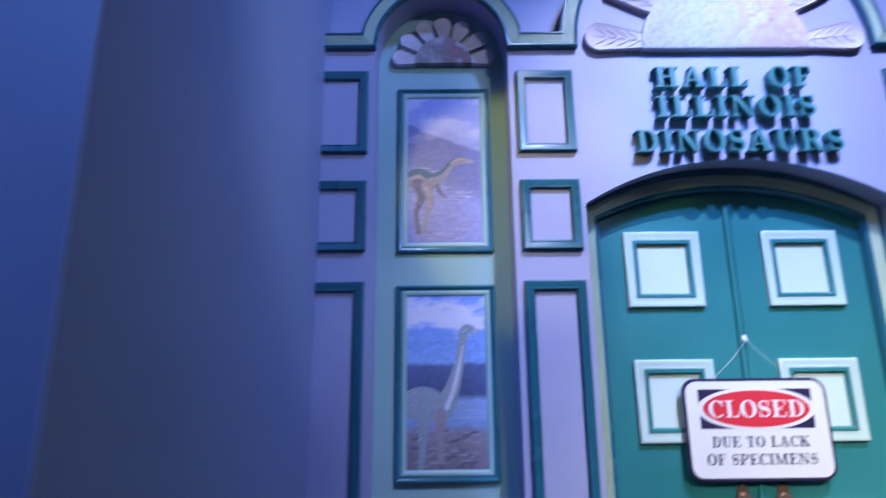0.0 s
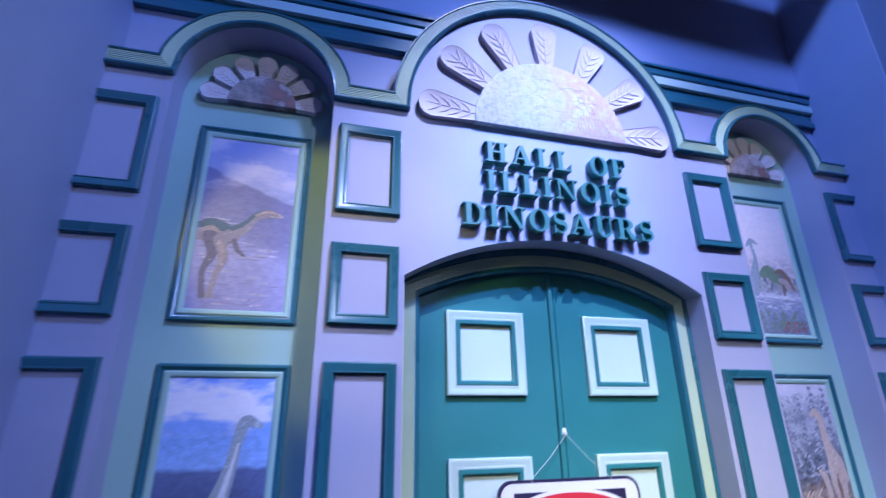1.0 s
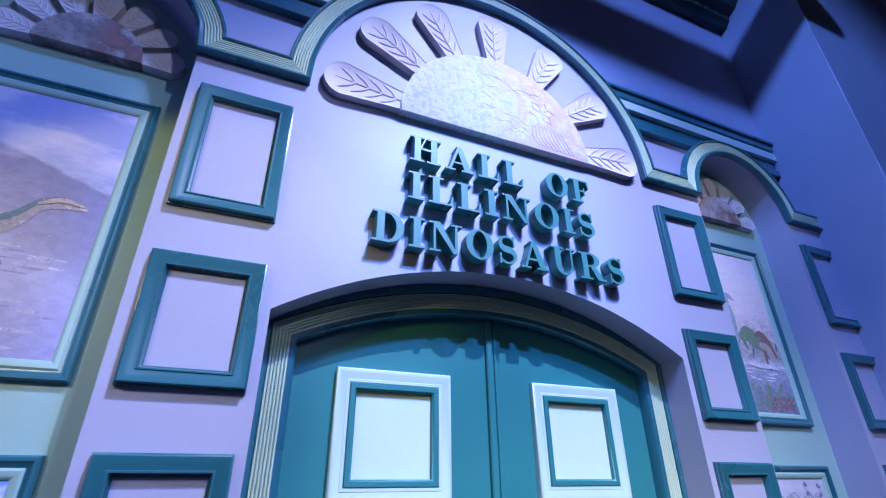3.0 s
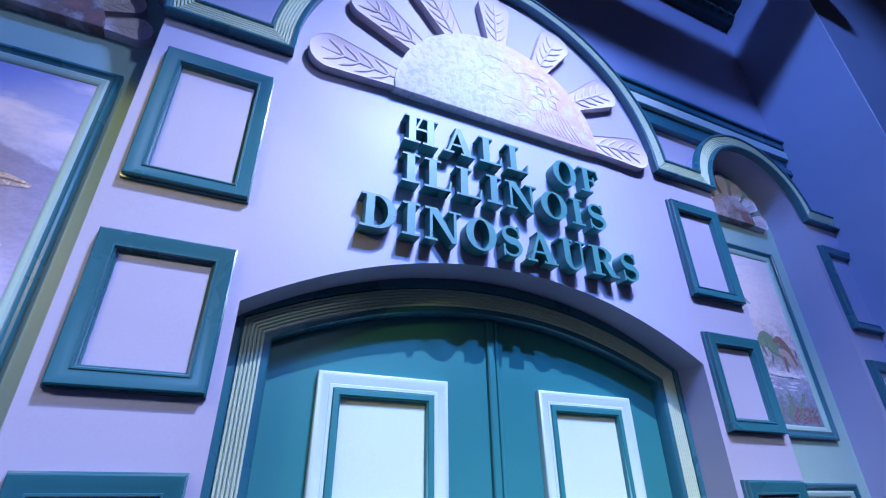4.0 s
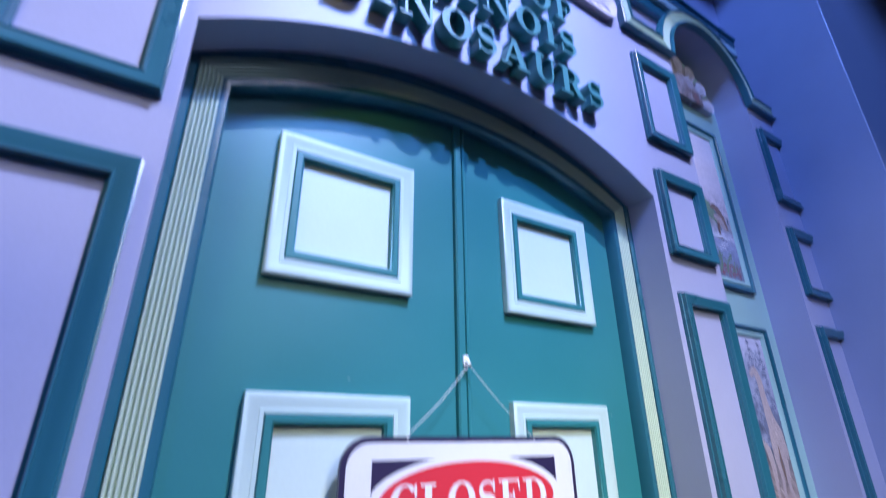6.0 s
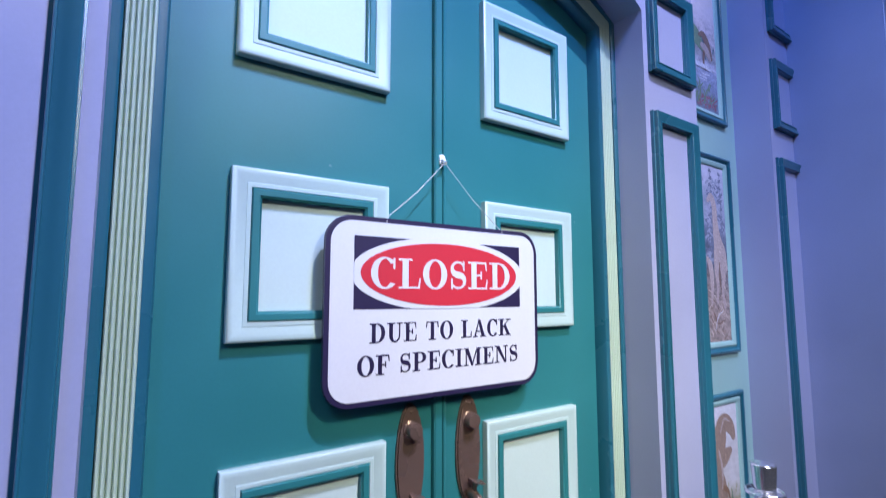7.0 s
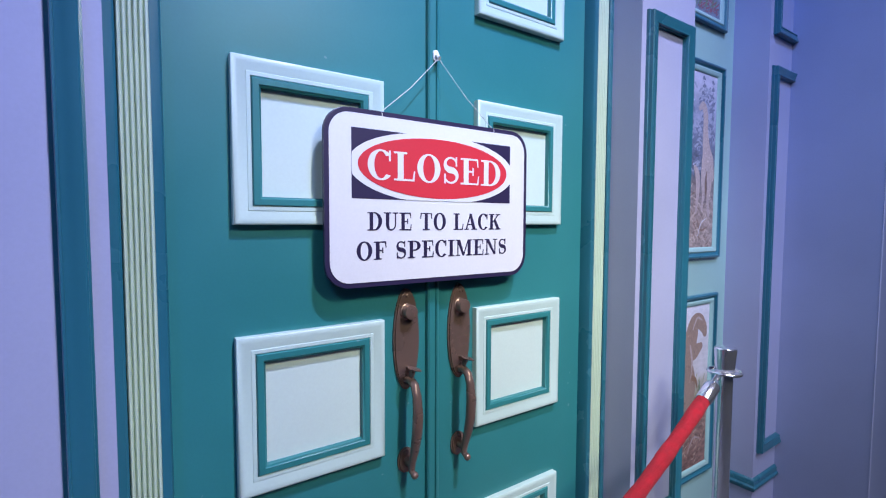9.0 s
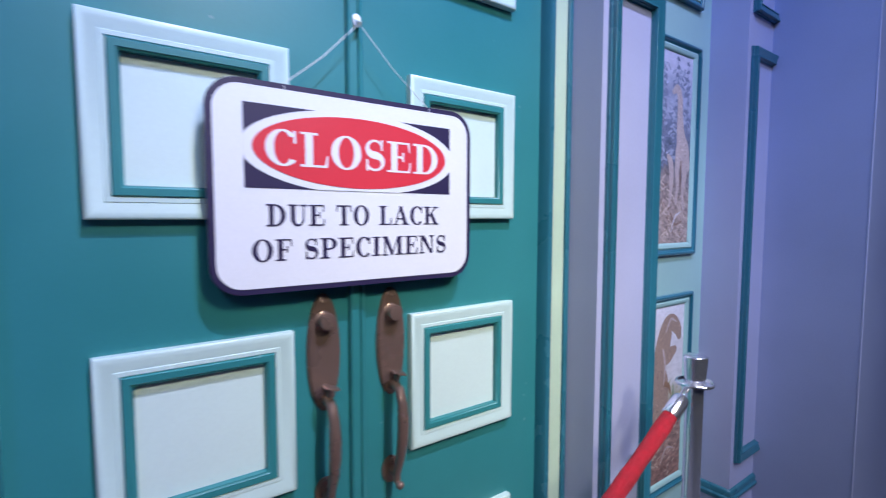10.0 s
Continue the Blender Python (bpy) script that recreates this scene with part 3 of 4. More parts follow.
ANGLES = (6.5, 35, 62.5, 90, 117.5, 145, 173.5)
great_sunburst = sunburst("sunburst", 0, 3.290, 0.421, 0.705, 0.075, FRONT, 0.03, RELIEF, "large pale carved plaster sunburst above the door lettering", ANGLES)
carved_lines(great_sunburst, FRONT - 0.0340)
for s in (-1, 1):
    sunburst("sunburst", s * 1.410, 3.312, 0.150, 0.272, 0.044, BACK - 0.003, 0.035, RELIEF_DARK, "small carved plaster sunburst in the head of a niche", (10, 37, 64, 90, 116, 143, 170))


# ---- pictures in the niches ----
PFRAME = [(0, 0), (0, 0.014), (0.005, 0.020), (0.012, 0.020), (0.018, 0.013), (0.026, 0.011), (0.026, 0)]
PLINER = [(0.026, 0), (0.026, 0.010), (0.032, 0.014), (0.040, 0.012), (0.050, 0.006), (0.052, 0.002), (0.052, 0)]
SHAPE = {}


def shape_paint(name, color):
    if name not in SHAPE:
        SHAPE[name] = mottled(name, [(0.32, tuple(c * 0.5 for c in color)), (0.46, color), (0.56, tuple(c * 0.75 for c in color)), (0.68, tuple(min(1, c * 1.6) for c in color))], 42, 0.1)
    return SHAPE[name]


def pine(rnd, u, v0, v1, spread):
    """A painted conifer: a thin trunk with tufts that widen downwards."""
    out = [([(u, v0), (u + 0.01, (v0 + v1) / 2), (u, v1)], [0.012, 0.009, 0.003])]
    for k in range(11):
        f = k / 10
        v, w = v1 - (v1 - v0) * 0.75 * f, spread * (0.2 + 0.8 * f) * rnd.uniform(0.6, 1.1)
        q = 1 if k % 2 else -1
        out.append(([(u - q * 0.02, v), (u + q * w * 0.5, v + 0.008), (u + q * w, v - rnd.uniform(0.0, 0.02))], [0.014, 0.022, 0.004]))
    return out


def dashes(rnd, n, u0, u1, v0, v1, length, rise, width):
    """Short dabs of the brush scattered over a part of a panel."""
    out = []
    for k in range(n):
        u, v, d = rnd.uniform(u0, u1), rnd.uniform(v0, v1), length * rnd.uniform(0.5, 1.3) * rnd.choice((-1, 1))
        h = rise * rnd.uniform(0.4, 1.2)
        b = rnd.uniform(-0.3, 0.3)
        line_ = [(u, v), (u + d * (0.5 + b * 0.3), v + h * 0.55), (u + d, v + h)]
        if all(0.02 < p < 0.98 and 0.01 < q < 0.99 for p, q in line_):
            out.append((line_, [width * 0.6, width, width * 0.25]))
    return out


def framed_picture(s, z0, z1, kind, label, strokes, growth=()):
    y = BACK - 0.003
    x0, x1 = sorted((s * 1.175, s * 1.65))
    p = base("framed_picture", s * 1.4125, y, z0, label, "picture", "pictures in the niches")
    part("outer_frame", sweep(rect(x0, x1, z0, z1), PFRAME, y, True), TEAL, p, "dark teal outer moulding", True)
    part("inner_frame", sweep(rect(x0, x1, z0, z1), PLINER, y, True), NICHE, p, "soft green inner moulding", True)
    pic = part("printed_panel", box(x0 + 0.04, x1 - 0.04, y - 0.003, y, z0 + 0.04, z1 - 0.04), PIC[kind], p, "painted landscape panel")
    w, h = x1 - x0 - 0.104, z1 - z0 - 0.104
    for g, (color_name, color, lines) in enumerate(growth):
        bm = bmesh.new()
        for i, (points, radii) in enumerate(lines):
            strip(bm, [(x0 + 0.052 + w * u, 0, z0 + 0.052 + h * v) for u, v in points], [r * w for r in radii], y - 0.0031 - 0.00012 * g - 0.000002 * i)
        tagged(part("painted_growth", bm, shape_paint(color_name, color), pic), kind="stuff")
    for k, (color_name, color, points, radii) in enumerate(strokes):
        pts = [(x0 + 0.052 + w * u, 0, z0 + 0.052 + h * v) for u, v in points]
        bm = bmesh.new()
        strip(bm, pts, [r * w for r in radii], y - 0.0036 - 0.0003 * k)
        part("painted_shape", bm, shape_paint(color_name, color), pic)
    return p


def strip(bm, pts, radii, y):
    """A flat brush stroke of varying width with round ends."""
    p4 = [Vector((p[0], p[2], r)) for p, r in zip(pts, radii)]
    p4 = [p4[0] * 2 - p4[1]] + p4 + [p4[-1] * 2 - p4[-2]]
    fine = []
    for i in range(1, len(p4) - 2):
        a, b, c, d = p4[i - 1:i + 3]
        for k in range(8):
            t = k / 8
            fine.append(0.5 * (2 * b + (c - a) * t + (2 * a - 5 * b + 4 * c - d) * t * t + (3 * b - a - 3 * c + d) * t ** 3))
    fine.append(p4[-2])
    for end, nxt in ((0, 1), (-1, -2)):
        cap, r = fine[end], max(0.001, fine[end].z)
        d = (cap - fine[nxt]).to_2d().normalized()
        extra = [Vector((cap.x + d.x * r * math.sin(q), cap.y + d.y * r * math.sin(q), r * math.cos(q))) for q in (0.5, 0.95, 1.3, 1.5)]
        fine = (extra[::-1] + fine) if end == 0 else (fine + extra)
    n, prev = len(fine), None
    for i, p in enumerate(fine):
        d = (fine[min(n - 1, i + 1)] - fine[max(0, i - 1)]).to_2d().normalized()
        q = Vector((-d.y, d.x)) * max(0.0005, p.z)
        v = (bm.verts.new((p.x + q.x, y, p.y + q.y)), bm.verts.new((p.x - q.x, y, p.y - q.y)))
        if prev:
            bm.faces.new((prev[0], prev[1], v[1], v[0]))
        prev = v


brush = random.Random(11)
TAN, GREY, RUST = ("tan_brushwork", (0.41, 0.35, 0.37)), ("grey_brushwork", (0.36, 0.42, 0.46)), ("rust_brushwork", (0.30, 0.17, 0.10))
UMBER = ("umber_brushwork", (0.36, 0.245, 0.185))
HIGH, MIDDLE, LOW = (2.300, 3.177), (1.250, 2.139), (0.210, 1.081)
FAWN, BARK, LEAF, FOAM, MOSS, SHADE = ("fawn_brushwork", (0.52, 0.41, 0.38)), ("bark_brushwork", (0.27, 0.17, 0.13)), ("leaf_brushwork", (0.20, 0.30, 0.19)), ("foam_brushwork", (0.74, 0.74, 0.80)), ("moss_brushwork", (0.16, 0.22, 0.25)), ("shaded_brushwork", (0.24, 0.21, 0.26))
framed_picture(-1, *HIGH, "dusk", "framed dusk lake landscape with purple hills in a niche", [
    (*TAN, [(0.02, 0.40), (0.14, 0.41), (0.27, 0.40), (0.40, 0.41)], [0.06, 0.11, 0.12, 0.06]),
    (*MOSS, [(0.0, 0.455), (0.12, 0.475), (0.25, 0.46), (0.38, 0.44)], [0.03, 0.06, 0.06, 0.03]),
    (*TAN, [(0.34, 0.41), (0.48, 0.45), (0.6, 0.525), (0.72, 0.55), (0.88, 0.545)], [0.07, 0.055, 0.04, 0.045, 0.02]),
    (*MOSS, [(0.36, 0.45), (0.48, 0.485), (0.6, 0.55), (0.72, 0.575)], [0.03, 0.025, 0.02, 0.015]),
    (*SHADE, [(0.14, 0.40), (0.19, 0.3), (0.12, 0.2), (0.15, 0.07)], [0.08, 0.055, 0.03, 0.035]),
    (*TAN, [(0.25, 0.38), (0.31, 0.28), (0.26, 0.18), (0.22, 0.07)], [0.07, 0.05, 0.03, 0.035]),
    (*SHADE, [(0.4, 0.38), (0.45, 0.33), (0.52, 0.30)], [0.03, 0.022, 0.015]),
    (*FAWN, [(0.05, 0.43), (0.14, 0.445), (0.22, 0.43)], [0.02, 0.03, 0.015]),
    (*FAWN, [(0.26, 0.36), (0.30, 0.30), (0.28, 0.24)], [0.025, 0.022, 0.01]),
    (*FAWN, [(0.60, 0.54), (0.72, 0.565), (0.86, 0.553)], [0.012, 0.02, 0.008])],
    [("mist_brushwork", (0.50, 0.46, 0.62), dashes(brush, 26, 0.1, 0.9, 0.02, 0.5, 0.22, 0.006, 0.012)),
     ("dusk_water_brushwork", (0.33, 0.30, 0.47), dashes(brush, 26, 0.1, 0.9, 0.02, 0.46, 0.2, 0.004, 0.008))])
framed_picture(-1, *MIDDLE, "lake", "framed blue lake landscape with white clouds in a niche", [
    (*GREY, [(0.0, 0.36), (0.2, 0.37), (0.42, 0.34), (0.55, 0.36)], [0.16, 0.2, 0.17, 0.08]),
    (*GREY, [(0.45, 0.34), (0.58, 0.46), (0.66, 0.6), (0.7, 0.72), (0.76, 0.8), (0.9, 0.78)], [0.13, 0.09, 0.06, 0.05, 0.06, 0.03]),
    (*GREY, [(0.2, 0.3), (0.2, 0.15), (0.18, 0.02)], [0.09, 0.05, 0.04]),
    (*TAN, [(0.42, 0.3), (0.42, 0.15), (0.42, 0.05)], [0.08, 0.04, 0.04]),
    (*FOAM, [(0.50, 0.34), (0.60, 0.46), (0.67, 0.60), (0.71, 0.70)], [0.03, 0.03, 0.02, 0.01])],
    [("stone_brushwork", (0.17, 0.16, 0.22), dashes(brush, 34, 0.05, 0.95, 0.01, 0.22, 0.10, 0.004, 0.014)),
     ("sand_brushwork", (0.44, 0.40, 0.45), dashes(brush, 30, 0.05, 0.95, 0.01, 0.22, 0.12, 0.004, 0.010)),
     ("ripple_brushwork", (0.55, 0.62, 0.78), dashes(brush, 18, 0.1, 0.9, 0.27, 0.38, 0.2, 0.003, 0.007))])
framed_picture(-1, *LOW, "rock", "framed brown undergrowth landscape in a niche", [], [
    ("litter_brushwork", (0.58, 0.44, 0.34), dashes(brush, 60, 0.05, 0.95, 0.01, 0.42, 0.07, 0.02, 0.010))])
framed_picture(1, *HIGH, "dawn", "framed peach dawn landscape with water and green shrubs in a niche", [
    (*GREY, [(0.16, 0.66), (0.26, 0.70), (0.38, 0.675)], [0.02, 0.045, 0.01]),
    (*GREY, [(0.24, 0.68), (0.27, 0.56), (0.2, 0.44), (0.14, 0.3)], [0.03, 0.035, 0.08, 0.06]),
    (*LEAF, [(0.34, 0.44), (0.46, 0.46), (0.58, 0.42), (0.66, 0.38)], [0.06, 0.11, 0.10, 0.04]),
    (*BARK, [(0.60, 0.46), (0.70, 0.47), (0.80, 0.42), (0.88, 0.34)], [0.02, 0.05, 0.06, 0.03]),
    (*FAWN, [(0.66, 0.40), (0.76, 0.38), (0.84, 0.33)], [0.04, 0.06, 0.03]),
    (*BARK, [(0.7, 0.36), (0.68, 0.3), (0.7, 0.26)], [0.03, 0.02, 0.02]),
    (*FOAM, [(0.3, 0.275), (0.5, 0.265), (0.72, 0.27), (0.86, 0.255)], [0.01, 0.022, 0.028, 0.01]),
    (*LEAF, [(0.5, 0.04), (0.56, 0.10), (0.54, 0.16)], [0.02, 0.015, 0.004]),
    (*LEAF, [(0.64, 0.04), (0.7, 0.11), (0.78, 0.15)], [0.02, 0.012, 0.004])],
    [(*MOSS, dashes(brush, 26, 0.15, 0.95, 0.32, 0.42, 0.05, 0.05, 0.02)),
     (*LEAF, dashes(brush, 34, 0.1, 0.95, 0.02, 0.14, 0.06, 0.07, 0.010)),
     (*FOAM, dashes(brush, 22, 0.2, 0.9, 0.18, 0.29, 0.14, 0.004, 0.008)),
     ("bloom_brushwork", (0.38, 0.12, 0.16), dashes(brush, 44, 0.5, 0.95, 0.01, 0.08, 0.05, 0.016, 0.009))])
framed_picture(1, *MIDDLE, "grove", "framed pine grove landscape with pale ground in a niche", [
    (*FAWN, [(0.60, 0.80), (0.68, 0.82), (0.74, 0.77), (0.75, 0.68), (0.78, 0.58), (0.84, 0.50), (0.93, 0.42)], [0.03, 0.05, 0.055, 0.06, 0.09, 0.13, 0.07]),
    (*FAWN, [(0.76, 0.50), (0.72, 0.40), (0.74, 0.31), (0.71, 0.22)], [0.08, 0.05, 0.03, 0.03]),
    (*FAWN, [(0.86, 0.46), (0.88, 0.36), (0.85, 0.28), (0.88, 0.19)], [0.08, 0.05, 0.03, 0.03]),
    (*BARK, [(0.80, 0.44), (0.79, 0.36), (0.81, 0.28)], [0.012, 0.018, 0.008]),
    (*FAWN, [(0.52, 0.46), (0.58, 0.42), (0.60, 0.32), (0.57, 0.2)], [0.03, 0.05, 0.04, 0.02]),
    (*BARK, [(0.6, 0.16), (0.7, 0.10), (0.86, 0.12)], [0.01, 0.014, 0.006]),
    (*FOAM, [(0.62, 0.06), (0.7, 0.14), (0.82, 0.17)], [0.004, 0.008, 0.004])],
    [("far_foliage_brushwork", (0.36, 0.38, 0.48), dashes(brush, 150, 0.03, 0.97, 0.42, 0.93, 0.07, 0.022, 0.018)),
     ("pine_brushwork", (0.20, 0.22, 0.31), sum((pine(brush, u, 0.4, v, 0.12) for u, v in ((0.12, 0.86), (0.42, 0.9), (0.68, 0.97), (0.9, 0.96))), []) + dashes(brush, 110, 0.03, 0.97, 0.40, 0.90, 0.06, 0.022, 0.014)),
     ("straw_brushwork", (0.66, 0.52, 0.44), dashes(brush, 60, 0.05, 0.95, 0.01, 0.32, 0.10, 0.05, 0.008)),
     (*BARK, dashes(brush, 34, 0.05, 0.95, 0.01, 0.36, 0.08, 0.04, 0.007))])
framed_picture(1, *LOW, "rock", "framed brown undergrowth landscape with pale sky in a niche", [
    (*UMBER, [(0.2, 0.66), (0.4, 0.62), (0.52, 0.52), (0.5, 0.36), (0.46, 0.24)], [0.16, 0.2, 0.18, 0.14, 0.06]),
    (*UMBER, [(0.46, 0.66), (0.56, 0.80), (0.64, 0.89), (0.76, 0.90), (0.86, 0.86), (0.90, 0.82)], [0.13, 0.15, 0.12, 0.10, 0.08, 0.05]),
    (*UMBER, [(0.56, 0.72), (0.68, 0.725), (0.80, 0.745)], [0.13, 0.10, 0.05]),
    (*FAWN, [(0.60, 0.86), (0.70, 0.925), (0.82, 0.905)], [0.012, 0.016, 0.008]),
    (*FAWN, [(0.55, 0.76), (0.60, 0.66), (0.58, 0.56)], [0.016, 0.02, 0.008]),
    (*RUST, [(0.62, 0.56), (0.70, 0.54), (0.74, 0.49)], [0.035, 0.025, 0.01]),
    (*LEAF, [(0.74, 0.36), (0.80, 0.44), (0.79, 0.54)], [0.03, 0.025, 0.006]),
    (*FAWN, [(0.55, 0.1), (0.68, 0.18), (0.84, 0.16)], [0.008, 0.014, 0.006])],
    [("litter_brushwork", (0.58, 0.44, 0.34), dashes(brush, 70, 0.05, 0.95, 0.01, 0.42, 0.07, 0.02, 0.010)),
     ("dead_leaf_brushwork", (0.22, 0.11, 0.09), dashes(brush, 70, 0.05, 0.95, 0.01, 0.46, 0.06, 0.02, 0.010)),
     ("olive_brushwork", (0.40, 0.38, 0.20), dashes(brush, 30, 0.3, 0.95, 0.36, 0.58, 0.05, 0.06, 0.010))])

# ---- slab-serif lettering ----
def glyph(ch):
    """Strokes of a capital on a height of 1: outlines of (x, z), and its width."""
    T, V, S = 0.07, 0.21, 0.065
    R = lambda a, b, c, d: [(a, c), (b, c), (b, d), (a, d)]
    stem = [R(0.13, 0.13 + V, 0.03, 0.97), R(0, 0.13 + V + 0.13, 0, S), R(0, 0.13 + V + 0.13, 1 - S, 1)]

    def ring(cx, cz, rx, rz, tx, tz, a0, a1, n=26):
        o = [(cx + rx * math.cos(radians(a0 + (a1 - a0) * i / n)), cz + rz * math.sin(radians(a0 + (a1 - a0) * i / n))) for i in range(n + 1)]
        k = [(cx + (rx - tx) * math.cos(radians(a0 + (a1 - a0) * i / n)), cz + (rz - tz) * math.sin(radians(a0 + (a1 - a0) * i / n))) for i in range(n + 1)]
        return [[o[i], o[i + 1], k[i + 1], k[i]] for i in range(n)]

    if ch == "I":
        return stem, 0.47
    if ch == "H":
        return stem + [[(x + 0.55, z) for x, z in p] for p in stem] + [R(0.3, 0.72, 0.47, 0.55)], 1.02
    if ch == "L":
        return stem + [R(0.4, 0.74, 0, S), [(0.66, 0), (0.74, 0), (0.77, 0.36), (0.73, 0.36)]], 0.77
    if ch == "A":
        return [[(0.11, 0.03), (0.19, 0.03), (0.50, 0.97), (0.42, 0.97)], [(0.38, 1), (0.56, 1), (0.90, 0.03), (0.66, 0.03)], R(0.2, 0.7, 0.29, 0.36), R(0, 0.33, 0, S), R(0.55, 1.0, 0, S)], 1.0
    if ch == "O":
        return ring(0.45, 0.5, 0.45, 0.52, V + 0.01, 0.06, 0, 360, 44), 0.90
    if ch == "C":
        return ring(0.45, 0.5, 0.45, 0.52, V + 0.01, 0.06, 42, 318, 36) + [R(0.72, 0.785, 0.64, 1.0)], 0.82
    if ch == "D":
        return stem[:1] + [R(0, 0.46, 0, S), R(0, 0.46, 1 - S, 1)] + ring(0.40, 0.5, 0.50, 0.5, V + 0.01, S, -90, 90), 0.92
    if ch == "F":
        return stem + [R(0.4, 0.74, 1 - S, 1), [(0.67, 1), (0.74, 1), (0.77, 0.66), (0.73, 0.66)], R(0.3, 0.54, 0.47, 0.54), R(0.51, 0.57, 0.36, 0.66)], 0.78
    if ch == "E":
        return stem + [R(0.4, 0.76, 1 - S, 1), [(0.69, 1), (0.76, 1), (0.78, 0.68), (0.74, 0.68)], R(0.4, 0.78, 0, S), [(0.71, 0), (0.78, 0), (0.81, 0.34), (0.77, 0.34)], R(0.3, 0.54, 0.47, 0.54), R(0.51, 0.57, 0.36, 0.66)], 0.82
    if ch == "T":
        return [R(0.32, 0.32 + V, 0.03, 0.97), R(0.18, 0.67, 0, S), R(0.03, 0.82, 1 - S, 1), [(0.03, 1), (0.10, 1), (0.05, 0.66), (0.0, 0.66)], [(0.75, 1), (0.82, 1), (0.85, 0.66), (0.80, 0.66)]], 0.86
    if ch == "N":
        return [R(0.13, 0.205, 0.03, 0.97), R(0.80, 0.875, 0.03, 0.97), [(0.08, 1), (0.34, 1), (0.875, 0.0), (0.74, 0.0)], R(0, 0.34, 0, S), R(0, 0.3, 1 - S, 1), R(0.66, 1.02, 1 - S, 1)], 1.02
    if ch == "M":
        return [R(0.13, 0.20, 0.03, 0.97), R(0.92, 0.92 + V, 0.03, 0.97), [(0.06, 1), (0.32, 1), (0.66, 0.06), (0.54, 0.0)], [(0.54, 0.0), (0.62, 0.0), (0.99, 1), (0.92, 1)], R(0, 0.33, 0, S), R(0, 0.3, 1 - S, 1), R(0.80, 1.26, 0, S), R(0.92, 1.26, 1 - S, 1)], 1.26
    if ch == "U":
        return [R(0.13, 0.13 + V, 0.36, 0.97), R(0.72, 0.79, 0.36, 0.97), R(0, 0.47, 1 - S, 1), R(0.59, 0.92, 1 - S, 1)] + ring(0.46, 0.37, 0.33, 0.39, 0.20, 0.08, 180, 300, 18) + ring(0.46, 0.37, 0.33, 0.39, 0.07, 0.08, 300, 360, 10), 0.92
    if ch == "P":
        return stem + [R(0.3, 0.48, 1 - S, 1), R(0.3, 0.48, 0.42, 0.49)] + ring(0.46, 0.71, 0.38, 0.29, V, S, -90, 90, 20), 0.84
    if ch == "R":
        return stem + [R(0.3, 0.48, 1 - S, 1), R(0.3, 0.48, 0.46, 0.53)] + ring(0.46, 0.73, 0.37, 0.27, V, S, -90, 90, 20) + [[(0.42, 0.5), (0.62, 0.52), (0.90, 0.05), (0.66, 0.03)], R(0.7, 1.0, 0, S)], 1.0
    if ch == "K":
        return stem + [[(0.32, 0.38), (0.32, 0.5), (0.78, 0.97), (0.86, 0.97)], [(0.42, 0.56), (0.56, 0.70), (0.93, 0.03), (0.69, 0.03)], R(0.62, 1.0, 1 - S, 1), R(0.56, 1.02, 0, S)], 1.02
    if ch == "S":
        pts, n = [], 40
        for i in range(n + 1):
            u = i / n
            if u < 0.5:
                a = radians(25 + 245 * u * 2)
                pts.append((0.35 + 0.235 * math.cos(a), 0.735 + 0.225 * math.sin(a)))
            else:
                a = radians(90 - 245 * (u - 0.5) * 2)
                pts.append((0.35 + 0.255 * math.cos(a), 0.27 + 0.235 * math.sin(a)))
        out, prev = [], None
        for i, p in enumerate(pts):
            q, r = Vector(pts[max(0, i - 1)]), Vector(pts[min(n, i + 1)])
            d = (r - q).normalized()
            w = 0.035 + 0.085 * math.exp(-((i / n - 0.5) / 0.17) ** 2)
            a, b = Vector(p) + Vector((-d.y, d.x)) * w, Vector(p) - Vector((-d.y, d.x)) * w
            if prev:
                out.append([tuple(prev[0]), tuple(a), tuple(b), tuple(prev[1])])
            prev = (a, b)
        return out + [R(0.545, 0.605, 0.66, 1.0), R(0.075, 0.135, 0.0, 0.36)], 0.68
    return [], 0.4


def letter_mesh(ch, x, z, sx, sz, y0, y1):
    bm = bmesh.new()
    strokes, width = glyph(ch)
    for k, q in enumerate(strokes):
        step = 0.00012 * (k % 5) if y1 - y0 > 0.01 else 0.00004 * (k % 5)
        prism([(x + sx * a, z + sz * b) for a, b in q], y0 + step, y1, 0, bm)
    return bm


def lettering(text, x0, x1, z0, z1, y0, y1, material, parent, gap=0.10, space=0.45):
    """Sets a line of capitals between x0 and x1, each letter a part."""
    widths = [space if c == " " else glyph(c)[1] for c in text]
    total = sum(widths) + gap * (len(text) - 1)
    sx, x = (x1 - x0) / total, x0
    for c, w in zip(text, widths):
        if c != " ":
            part("letter", letter_mesh(c, x, z0, sx, z1 - z0, y0, y1), material, parent)
        x += sx * (w + gap)


title = base("wall_lettering", 0, FRONT, 2.78, "raised teal slab-serif letters reading Hall of Illinois Dinosaurs", "sign")
lettering("HALL OF", -0.382, 0.384, 3.074, 3.180, -0.030, FRONT + 0.001, LETTER, title, 0.16, 0.62)
lettering("ILLINOIS", -0.385, 0.382, 2.919, 3.025, -0.030, FRONT + 0.001, LETTER, title, 0.13)
lettering("DINOSAURS", -0.499, 0.488, 2.741, 2.849, -0.030, FRONT + 0.001, LETTER, title, 0.13)

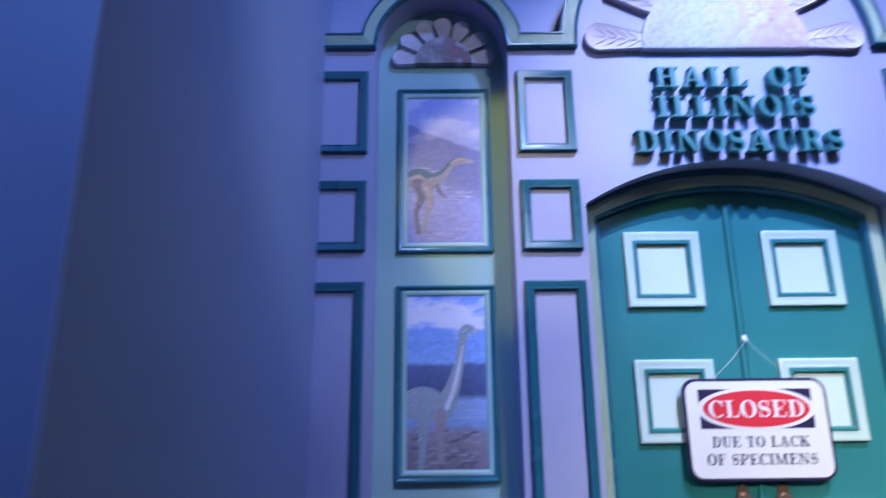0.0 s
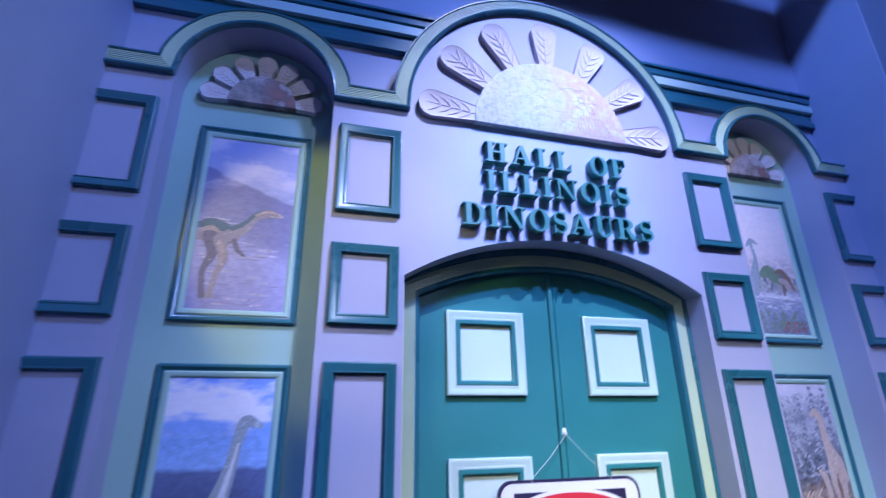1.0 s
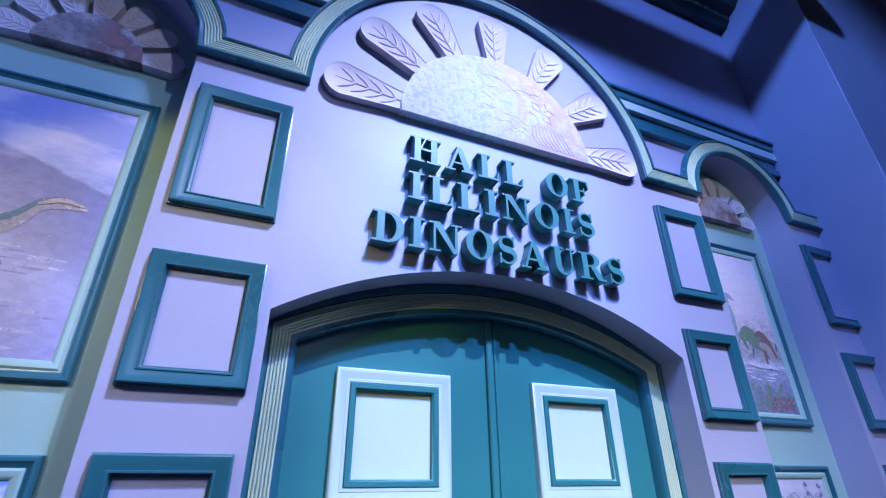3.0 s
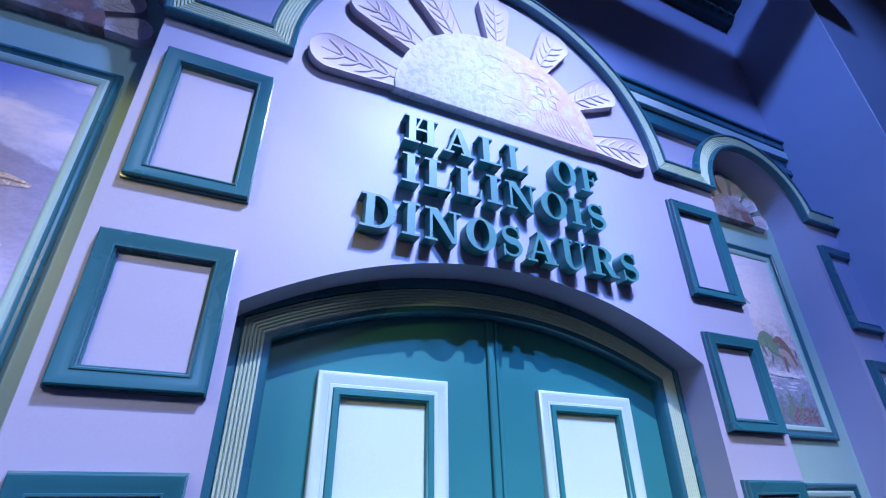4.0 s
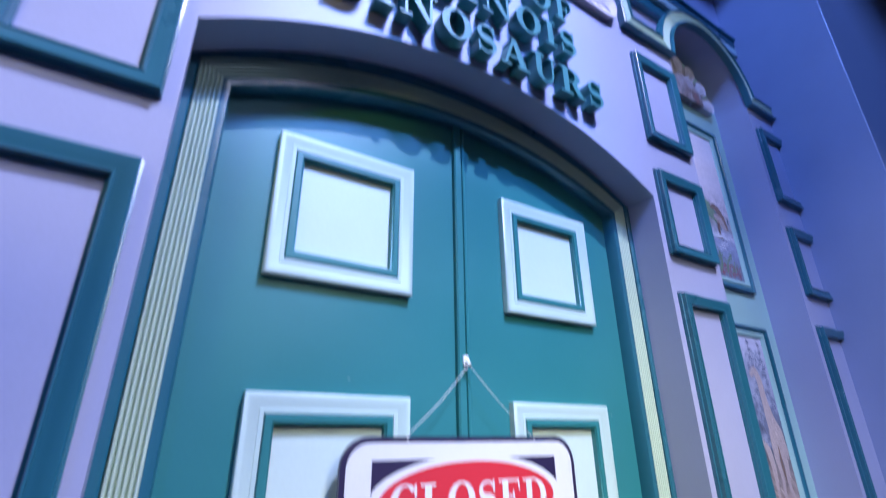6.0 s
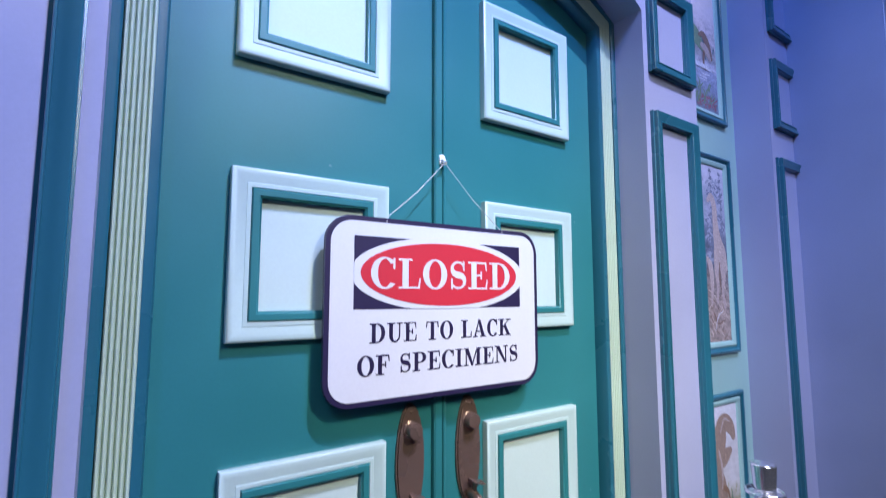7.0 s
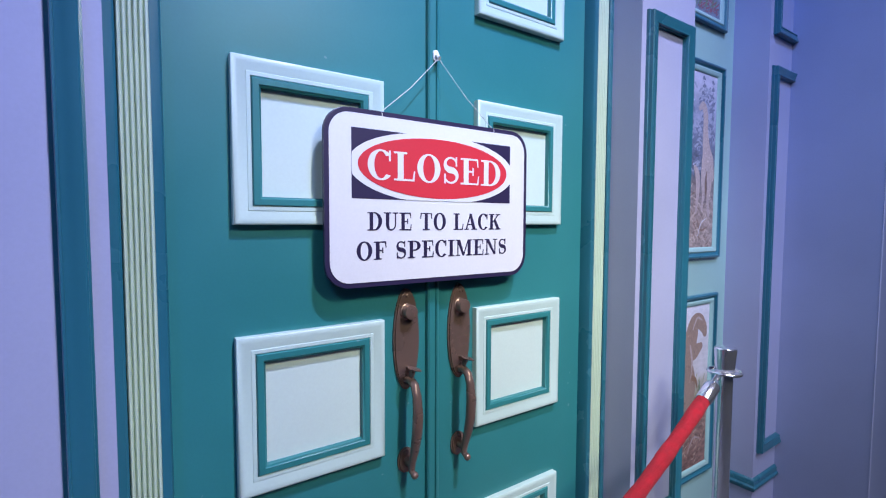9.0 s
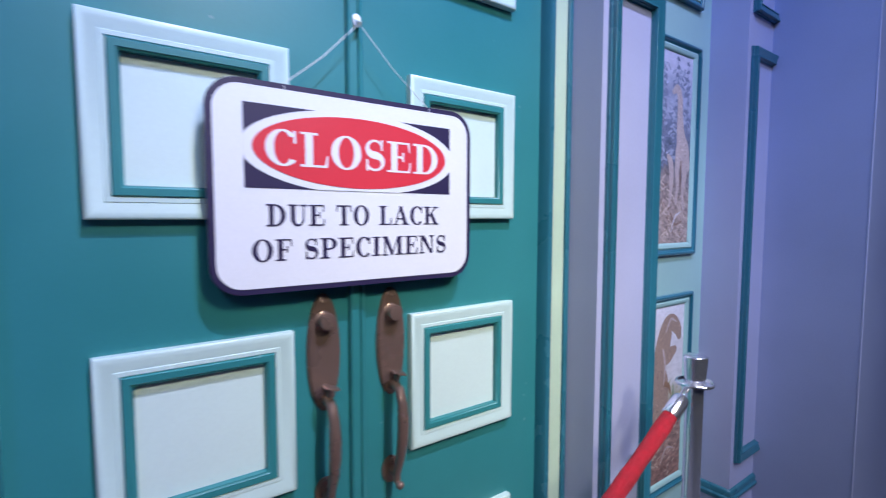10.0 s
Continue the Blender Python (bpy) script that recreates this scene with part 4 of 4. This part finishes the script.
# ---- hanging notice ----
SY = 0.128
def rounded(x0, x1, z0, z1, r, n=8):
    return arc(x1 - r, z1 - r, r, 0, 90, n) + arc(x0 + r, z1 - r, r, 90, 180, n) + arc(x0 + r, z0 + r, r, 180, 270, n) + arc(x1 - r, z0 + r, r, 270, 360, n)


notice = base("hanging_sign", -0.003, SY, 1.252, "white closed notice board with navy border hung on string", "sign")
part("board", prism(rounded(-0.333, 0.327, 1.250, 1.690, 0.062), SY, SY + 0.011, 0.0015), SIGN_NAVY, notice, "navy edged board")
part("white_face", prism(rounded(-0.321, 0.315, 1.262, 1.678, 0.052), SY - 0.0012, SY), SIGN_WHITE, notice)
block = part("navy_block", prism(rect(-0.264, 0.255, 1.471, 1.643), SY - 0.0020, SY - 0.0012), SIGN_NAVY, notice)
part("white_oval", prism([(min(0.2552, max(-0.2642, x)), min(1.6432, max(1.4708, z))) for x, z in oval(-0.004, 1.557, 0.270, 0.094, 64)], SY - 0.0028, SY - 0.0020), SIGN_WHITE, notice)
part("red_oval", prism(oval(-0.004, 1.557, 0.244, 0.080, 56), SY - 0.0036, SY - 0.0028), SIGN_RED, notice)
lettering("CLOSED", -0.222, 0.216, 1.520, 1.594, SY - 0.0044, SY - 0.0036, SIGN_WHITE, notice, 0.08)
lettering("DUE TO LACK", -0.222, 0.219, 1.392, 1.438, SY - 0.0024, SY - 0.0012, SIGN_NAVY, notice, 0.10, 0.40)
lettering("OF SPECIMENS", -0.252, 0.243, 1.318, 1.364, SY - 0.0024, SY - 0.0012, SIGN_NAVY, notice, 0.10, 0.36)
HX, HZ = 0.006, 1.870
for x in (-0.180, 0.190):
    part("string", tube([(HX + (0.004 if x > 0 else -0.004), 0.148, HZ - 0.012), ((HX + x) / 2, 0.141, (HZ + 1.68) / 2 - 0.008), (x, SY + 0.006, 1.690), (x, SY - 0.002, 1.685), (x, SY - 0.001, 1.678)], 0.0011, 6), STRING, notice)
hook = base("adhesive_hook", HX, 0.164, HZ - 0.02, "small white plastic hook stuck on the door", "hook")
part("pad", prism(rounded(HX - 0.009, HX + 0.009, HZ - 0.012, HZ + 0.018, 0.008), 0.159, 0.165, 0.0015), PLASTIC, hook, smooth=True)
part("prong", tube([(HX, 0.160, HZ + 0.004), (HX, 0.150, HZ - 0.002), (HX, 0.145, HZ - 0.010), (HX, 0.142, HZ - 0.004)], [0.005, 0.005, 0.0045, 0.004], 10), PLASTIC, hook, smooth=True)


# ---- rope barrier ----
def stanchion(x, y):
    p = base("stanchion", x, y, 0, "polished chrome rope stanchion before the doorway", "stanchion", "rope barrier")
    part("base_plate", lathe([(0.17, 0.0), (0.17, 0.012), (0.16, 0.02), (0.06, 0.034), (0.045, 0.04)], x, y, 40), CHROME, p, smooth=True)
    part("post", lathe([(0.0255, 0.036), (0.0255, 0.913)], x, y, 32), CHROME, p, smooth=True)
    part("crown", lathe([(0.030, 0.915), (0.0295, 0.928), (0.034, 0.991), (0.034, 0.998), (0.031, 1.001), (0.012, 1.003)], x, y, 32), CHROME, p, smooth=True)
    ring = bmesh.new()
    pts = [(x + 0.05 * math.cos(2 * math.pi * k / 36), y + 0.05 * math.sin(2 * math.pi * k / 36), 0.919) for k in range(37)]
    tube(pts, 0.0045, 8, ring)
    lathe([(0.052, 0.9135), (0.052, 0.9165), (0.030, 0.919)], x, y, 36, ring)
    part("rope_ring", ring, CHROME, p, smooth=True)
    return p


# unseen bar, added to cast the dark band across the upper wall
bar = base("shadow_bar", 0, -0.5, 4.93, "unseen black bar added to shade the upper wall", "pipe")
part("pipe", tube([(-SIDE_X, -0.5, 4.93), (SIDE_X, -0.5, 4.93)], 0.18, 20), BLACK, bar, smooth=True)
PX, PY = 0.922, -0.212
stanchion(PX, PY)
stanchion(-PX, PY)
rope = base("barrier_rope", 0, PY, 0.62, "sagging red velvet rope with chrome ends between two stanchions", "rope", "rope barrier")


def sag(x):
    return 0.493 + 0.490 * abs(x) ** 1.3


xs = [-0.805 + 1.61 * i / 60 for i in range(61)]
part("velvet_cover", tube([(x, PY, sag(x)) for x in xs], [0.0215 + 0.0009 * math.sin(7.3 * i) + 0.0006 * math.sin(2.1 * i) for i in range(61)], 18), VELVET, rope, smooth=True)
for s in (-1, 1):
    e = part("end_ferrule", tube([(s * 0.782, PY, sag(0.782)), (s * 0.787, PY, sag(0.787)), (s * 0.836, PY, sag(0.836)), (s * 0.846, PY, sag(0.846)), (s * 0.851, PY, sag(0.851))], [0.0225, 0.0245, 0.0245, 0.021, 0.012], 18), CHROME, rope, smooth=True)
    part("snap_hook", tube([(s * 0.850, PY, sag(0.850)), (s * 0.858, PY + 0.006, 0.900), (s * 0.874, PY, 0.921), (s * 0.880, PY - 0.005, 0.914), (s * 0.868, PY - 0.002, 0.900)], 0.0042, 8), CHROME, e, smooth=True)
